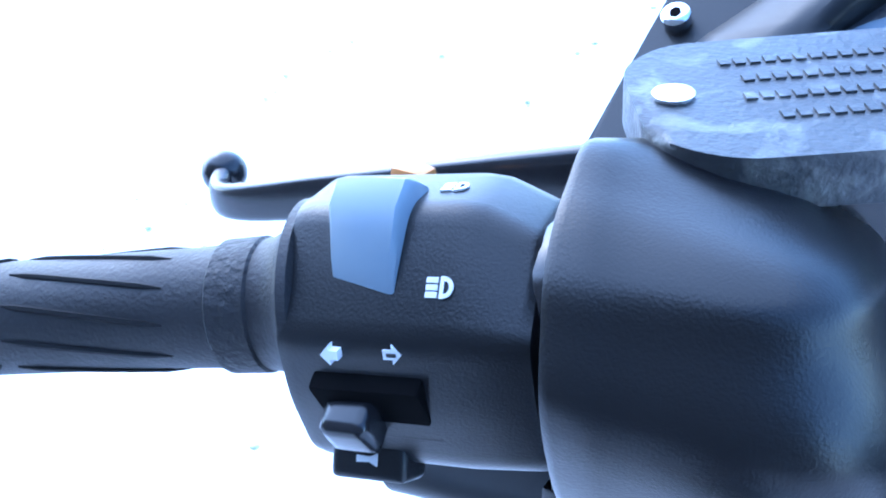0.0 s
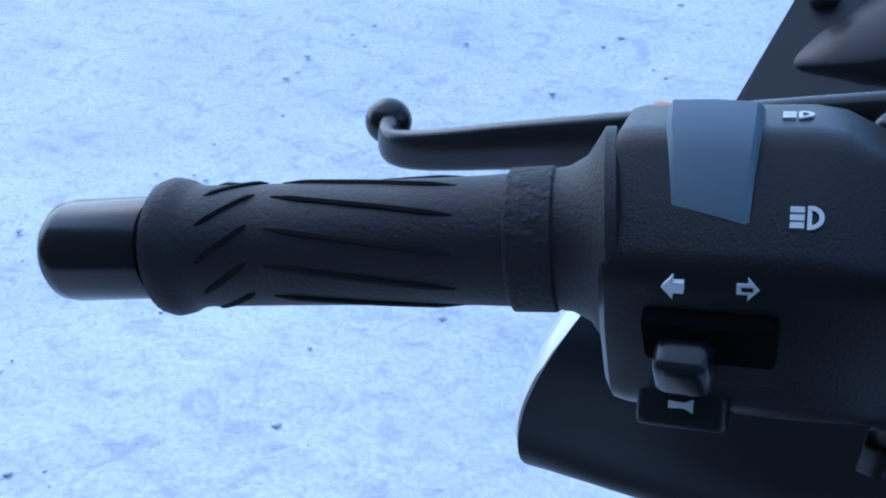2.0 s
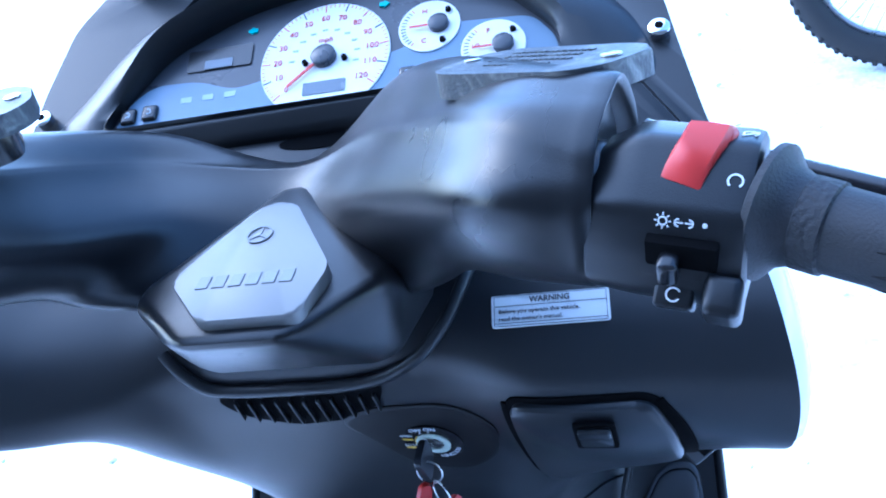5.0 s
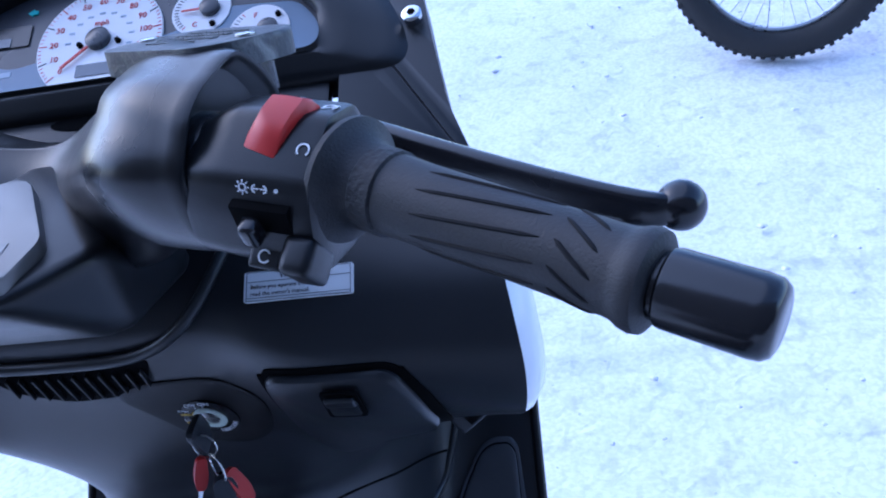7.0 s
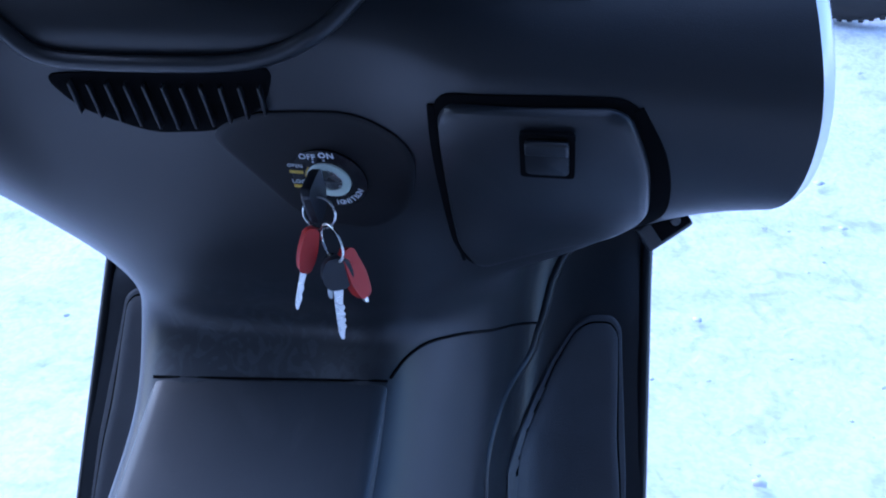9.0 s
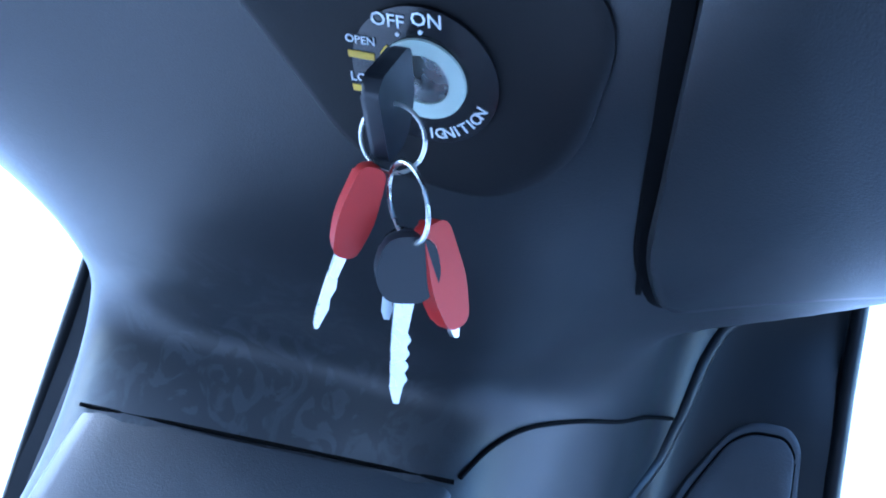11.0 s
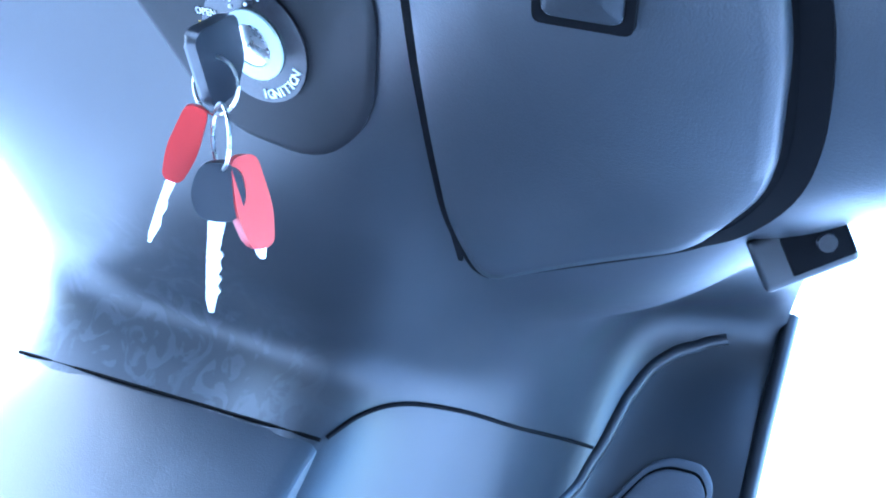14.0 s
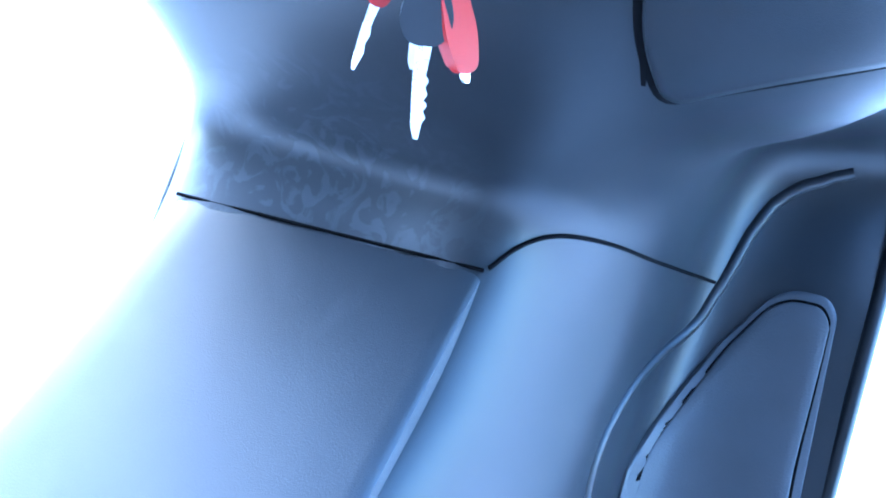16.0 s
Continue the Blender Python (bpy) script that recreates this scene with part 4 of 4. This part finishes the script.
for x, v in ((-.180, -.014), (-.160, -.013), (.066, -.012), (.089, -.011)):
    b = part("panel_button", box(dash(x, v, .002), X, DU, .0140, .0150, .006, .003, 3), GLOSS, panel)
    part("button_mark", annulus(dash(x, v, .0052), X, DU, .0020, .0030, .0003, -120, 120, 14), GREYINK, b)
for x, v in ((-.075, .060), (.042, .066)):
    sgn = -1 if x < 0 else 1
    part("indicator_light", slab([(sgn * .005, 0), (0, .004), (0, .002), (-sgn * .004, .002), (-sgn * .004, -.002), (0, -.002), (0, -.004)][::sgn], dash(x, v, .0012), X, DU, .0004), TEAL, panel)
part("clock_display", slab(rounded([(-.030, -.009), (.030, -.009), (.030, .013), (-.030, .013)], .002), dash(-.103, .034, .0008), X, DU, .0006), GLOSS, panel)
part("clock_digits", box(dash(-.103, .030, .0018), X, DU, .026, .009, .0004), LCD, panel)
for x in (-.128, -.108, -.088):
    part("symbol_plate", box(dash(x, -.004, .0014), X, DU, .010, .0055, .0004), GREYINK, panel)
# hood and cowl round the panel
def build_cowl():
    def at(pt, fx, fv, h, dv=0.0):
        return dash(pt[0] * fx, (pt[1] - .02) * fv + .02 + dv, h)
    n = len(D_LINE)
    rings = []
    for fx, fv, h, dv in ((1.0, 1.0, -.004, 0), (1.0, 1.0, .010, 0), (1.02, 1.05, .022, .002), (1.06, 1.14, .026, .004), (1.14, 1.25, .018, .006), (1.26, 1.45, .004, .012), (1.36, 1.6, -.010, .016), (1.42, 1.66, -.040, .018), (1.44, 1.68, -.10, .018)):
        ring = []
        for p in D_LINE:
            low = p[1] < 0
            k = min(1, max(0, (p[1] + .03) / .09))
            hh = h if h < .011 and fx == 1.0 else h * (0.25 + 0.9 * k)
            q = at(p, fx, fv if not low else 1 + (fv - 1) * 0.7, hh, dv * k)
            ring.append(q)
        rings.append(ring)
    return part("dash_cowl", loft(rings, caps=False), PLASTIC, scooter, "satin black cowl round the instrument panel")


cowl = build_cowl()
for x in (-.266, .258):
    p = dash(x, -.003, .002)
    part("cowl_bolt", turned(p - DN * .004, p + DN * .004, [(0, .0080), (.8, .0080), (1, .006)], 20), CHROME, cowl)
    part("bolt_socket", turned(p + DN * .003, p + DN * .0045, [(0, .0036), (1, .0034)], 6), DARK, cowl)
def wing(outer, inner):
    line = rounded(outer + inner[::-1], .012)
    return part("cowl_wing", slab(line, dash(0, 0, -.016), X, DU, .012, .006, 3, sink=.02), PLASTIC, cowl)


wing([(.302, -.135), (.284, -.085), (.272, -.02), (.264, .03), (.246, .10), (.20, .19)], [(.19, -.12), (.20, -.08), (.20, -.02), (.19, .03), (.17, .08), (.10, .17)])
wing([(-.20, .19), (-.262, .10), (-.276, .03), (-.280, -.01), (-.284, -.05), (-.292, -.135)], [(-.10, .17), (-.17, .08), (-.19, .03), (-.20, -.02), (-.20, -.08), (-.19, -.12)])
part("dash_shelf", box(V(0, .325, .985), X, DU, .40, .075, .012, .004), PLASTIC, scooter)
# black disc on the shelf, standing in for shade inside a hole
part("shelf_hole_shade", slab([(.034 * math.cos(q * .2618), .007 * math.sin(q * .2618)) for q in range(24)], V(.0, .330, .9975), X, DU, .0006), DARK, scooter)


# windscreen foot and outer shell
def build_shell(sign):
    k = 1.14 if sign < 0 else 1.0
    rings = []
    for i in range(6, 46, 3):
        p = GRID[i][0 if sign < 0 else -1]
        f = i / 45
        rings.append([Vector(p) + V(sign * .000, .001, 0), Vector(p) + V(sign * .007, .008, 0), Vector(p) + V(sign * .013, .030, 0), Vector(p) + V(sign * .006, .09, -.01 * f), Vector(p) + V(-sign * .05, .20, -.02 * f), Vector(p) + V(-sign * .14, .33, -.03 * f), V(sign * .02, p[1] + .42, p[2])])
    return part("side_panel", loft(rings, closed=False, caps=False), BODYWHITE, scooter, "glossy white outer body panel")


build_shell(-1)
build_shell(1)
screen_rings = []
for i in range(17):
    q = radians(-80 + 10 * i)
    base = V(.235 * math.sin(q), .46 + .16 * math.cos(q), 1.06)
    screen_rings.append([base, base + V(-.02 * math.sin(q), -.01, .06), base + V(-.05 * math.sin(q), -.05, .16)])
part("windscreen", loft(screen_rings, closed=False, caps=False), GLOSS, scooter, "dark tinted windscreen foot")

for sgn, xx in ((1, .296), (-1, -.296)):
    part("board_edge", tube([(xx, .645, .60), (xx, .60, .52), (xx + sgn * .002, .50, .365), (xx + sgn * .003, .42, .24), (xx + sgn * .003, .36, .20)], .006), PLASTIC, scooter)
# seat and tail behind the rider's knees, out of view; added to darken reflections
seat_rings = []
for y, hw, zt, zb in ((-.34, .06, .70, .60), (-.38, .11, .76, .56), (-.50, .15, .79, .52), (-.75, .17, .80, .50), (-.90, .17, .86, .50), (-1.15, .16, .88, .52), (-1.32, .10, .86, .60), (-1.36, .05, .82, .66)):
    seat_rings.append(oval((0, y, (zt + zb) / 2), X, Z, hw, (zt - zb) / 2, 28, 3))
part("seat", loft(seat_rings), RUBBER, scooter, "long black seat")
# under body so that the scooter stands on the ground
part("under_body", box(V(0, .0, .17), X, Y, .30, 1.9, .14, .03), DARK, scooter)
part("stand", box(V(-.10, .2, .05), X, Y, .03, .05, .12, .005), DARK, scooter)

# ---- keys ----
keys = empty("key_bunch", "bunch of keys with red heads hanging from the ignition", "keys", (0, 0, 0))


def build_keys():
    tip = face + N0 * .026
    sd = (S0 * .25 + N0 * .97).normalized()
    part("ignition_key", slab(rounded([(-.004, -.008), (.004, -.019), (.018, -.020), (.020, .008), (.016, .011), (-.004, .010)], .004), face + N0 * .010 - S0 * .0035 + V(0, 0, .005), N0, (Z - N0 * N0.dot(Z)).normalized(), .004, .002, 3), KEYHEAD, keys, "black-headed key in the lock")
    r1 = face + N0 * .020 - S0 * .001 + V(0, 0, -.007)
    part("split_ring", ring_tube(r1, S0, Z, .0105, .0007), STEEL, keys)
    r2 = face + N0 * .024 + S0 * .008 + V(0, -.002, -.022)
    part("split_ring", ring_tube(r2, (S0 * .7 + N0 * .5).normalized(), Z, .0110, .0008), STEEL, keys)

    def key(top, d, s, head, blade, mat, w_head, w_blade, bits):
        d = Vector(d).normalized()
        s = (Vector(s) - d * d.dot(Vector(s))).normalized()
        hd = part("key_head", slab(rounded([(-w_head * .35, 0), (w_head * .35, 0), (w_head * .5, head * .6), (w_head * .3, head), (-w_head * .3, head), (-w_head * .5, head * .6)], .006), Vector(top), s, d, .0040, .0025, 4, sink=.0030), mat, keys)
        line = [(-w_blade, head - .002), (w_blade, head - .002)]
        for i in range(bits):
            y = head + (blade - .004) * (.35 + .65 * i / bits)
            line += [(w_blade * (.95 if i % 2 else .55), y)]
        line += [(w_blade * .3, head + blade), (-w_blade * .3, head + blade), (-w_blade * .75, head + blade * .85), (-w_blade, head + blade * .4)]
        part("key_blade", slab(line, Vector(top), s, d, .0010, 0, sink=.0010), STEEL, keys)

    key(r1 + V(-.004, -.004, -.008), V(-.22, -.12, -.97), V(.8, .5, 0), .030, .026, REDFOB, .012, .0020, 4)
    key(r2 + V(.002, -.001, -.009), V(.01, .02, -1), V(.85, .4, 0), .022, .037, KEYHEAD, .021, .0032, 9)
    key(r2 + V(.006, .004, -.006), V(.30, .1, -.95), V(.5, .8, 0), .036, .004, REDFOB, .015, .002, 2)
    key(r2 + V(-.002, .006, -.012), V(-.12, .1, -1), V(.9, .3, 0), .012, .020, GLOSS, .012, .003, 5)


build_keys()


# ---- motorcycle wheel standing in the distance ----
def build_bike():
    bike = empty("motorcycle", "off-road motorcycle with knobbly tyre parked on the snow", "motorcycle")
    c, R = V(1.085, 2.79, rise(2.79) + .36), .36
    s, u = V(.985, -.17, 0), Z
    w = s.cross(u)
    part("tyre", ring_tube(c, s, u, R - .042, .045, 72, 14), TYRE, bike, "knobbly black tyre")
    kn = part("tread", ring_tube(c, s, u, R - .002, .006, 40, 4), TYRE, bike)
    for i in range(72):
        t = 2 * math.pi * i / 72
        d = s * math.cos(t) + u * math.sin(t)
        e = w.cross(d)
        for q in (-.022, .022):
            part("knob", box(c + d * (R - .003) + w * (q + (.006 if i % 2 else -.006)), e, w, .016, .016, .016, .002, 1), TYRE, kn)
    part("rim", ring_tube(c, s, u, R - .092, .011, 64, 8), ALLOY, bike, "polished alloy rim")
    part("hub", turned(c - w * .05, c + w * .05, [(0, .03), (.1, .055), (.2, .035), (.8, .035), (.9, .055), (1, .03)]), ALLOY, bike)
    part("brake_disc", annulus(c + w * .055, s, u, .075, .115, .004), STEEL, bike)
    for i in range(36):
        t = 2 * math.pi * i / 36
        d = s * math.cos(t) + u * math.sin(t)
        e = s * math.cos(t + .35 * (1 if i % 2 else -1)) + u * math.sin(t + .35 * (1 if i % 2 else -1))
        part("spoke", tube([c + e * .045 + w * (.035 if i % 4 < 2 else -.035), c + d * (R - .095)], .002, 5), STEEL, bike)
    for q in (-.085, .085):
        part("fork_leg", tube([c + w * q, c + w * q + V(.12, .0, .35), c + w * q + V(.22, 0, .70)], .026, 14), GLOSS, bike)
    part("mudguard", tube([c + V(-.25, 0, .50), c + V(0, 0, .55), c + V(.3, 0, .50)], [.03, .06, .05], 12, 1.3), BODYWHITE, bike)
    part("frame", tube([c + V(.22, 0, .70), c + V(.7, 0, .45), c + V(1.2, 0, .50)], .06, 12), GLOSS, bike)
    c2 = c + s * 1.35
    part("rear_tyre", ring_tube(c2, s, u, R - .05, .052, 64, 12), TYRE, bike)
    part("rear_rim", ring_tube(c2, s, u, R - .10, .012, 48, 8), ALLOY, bike)


build_bike()
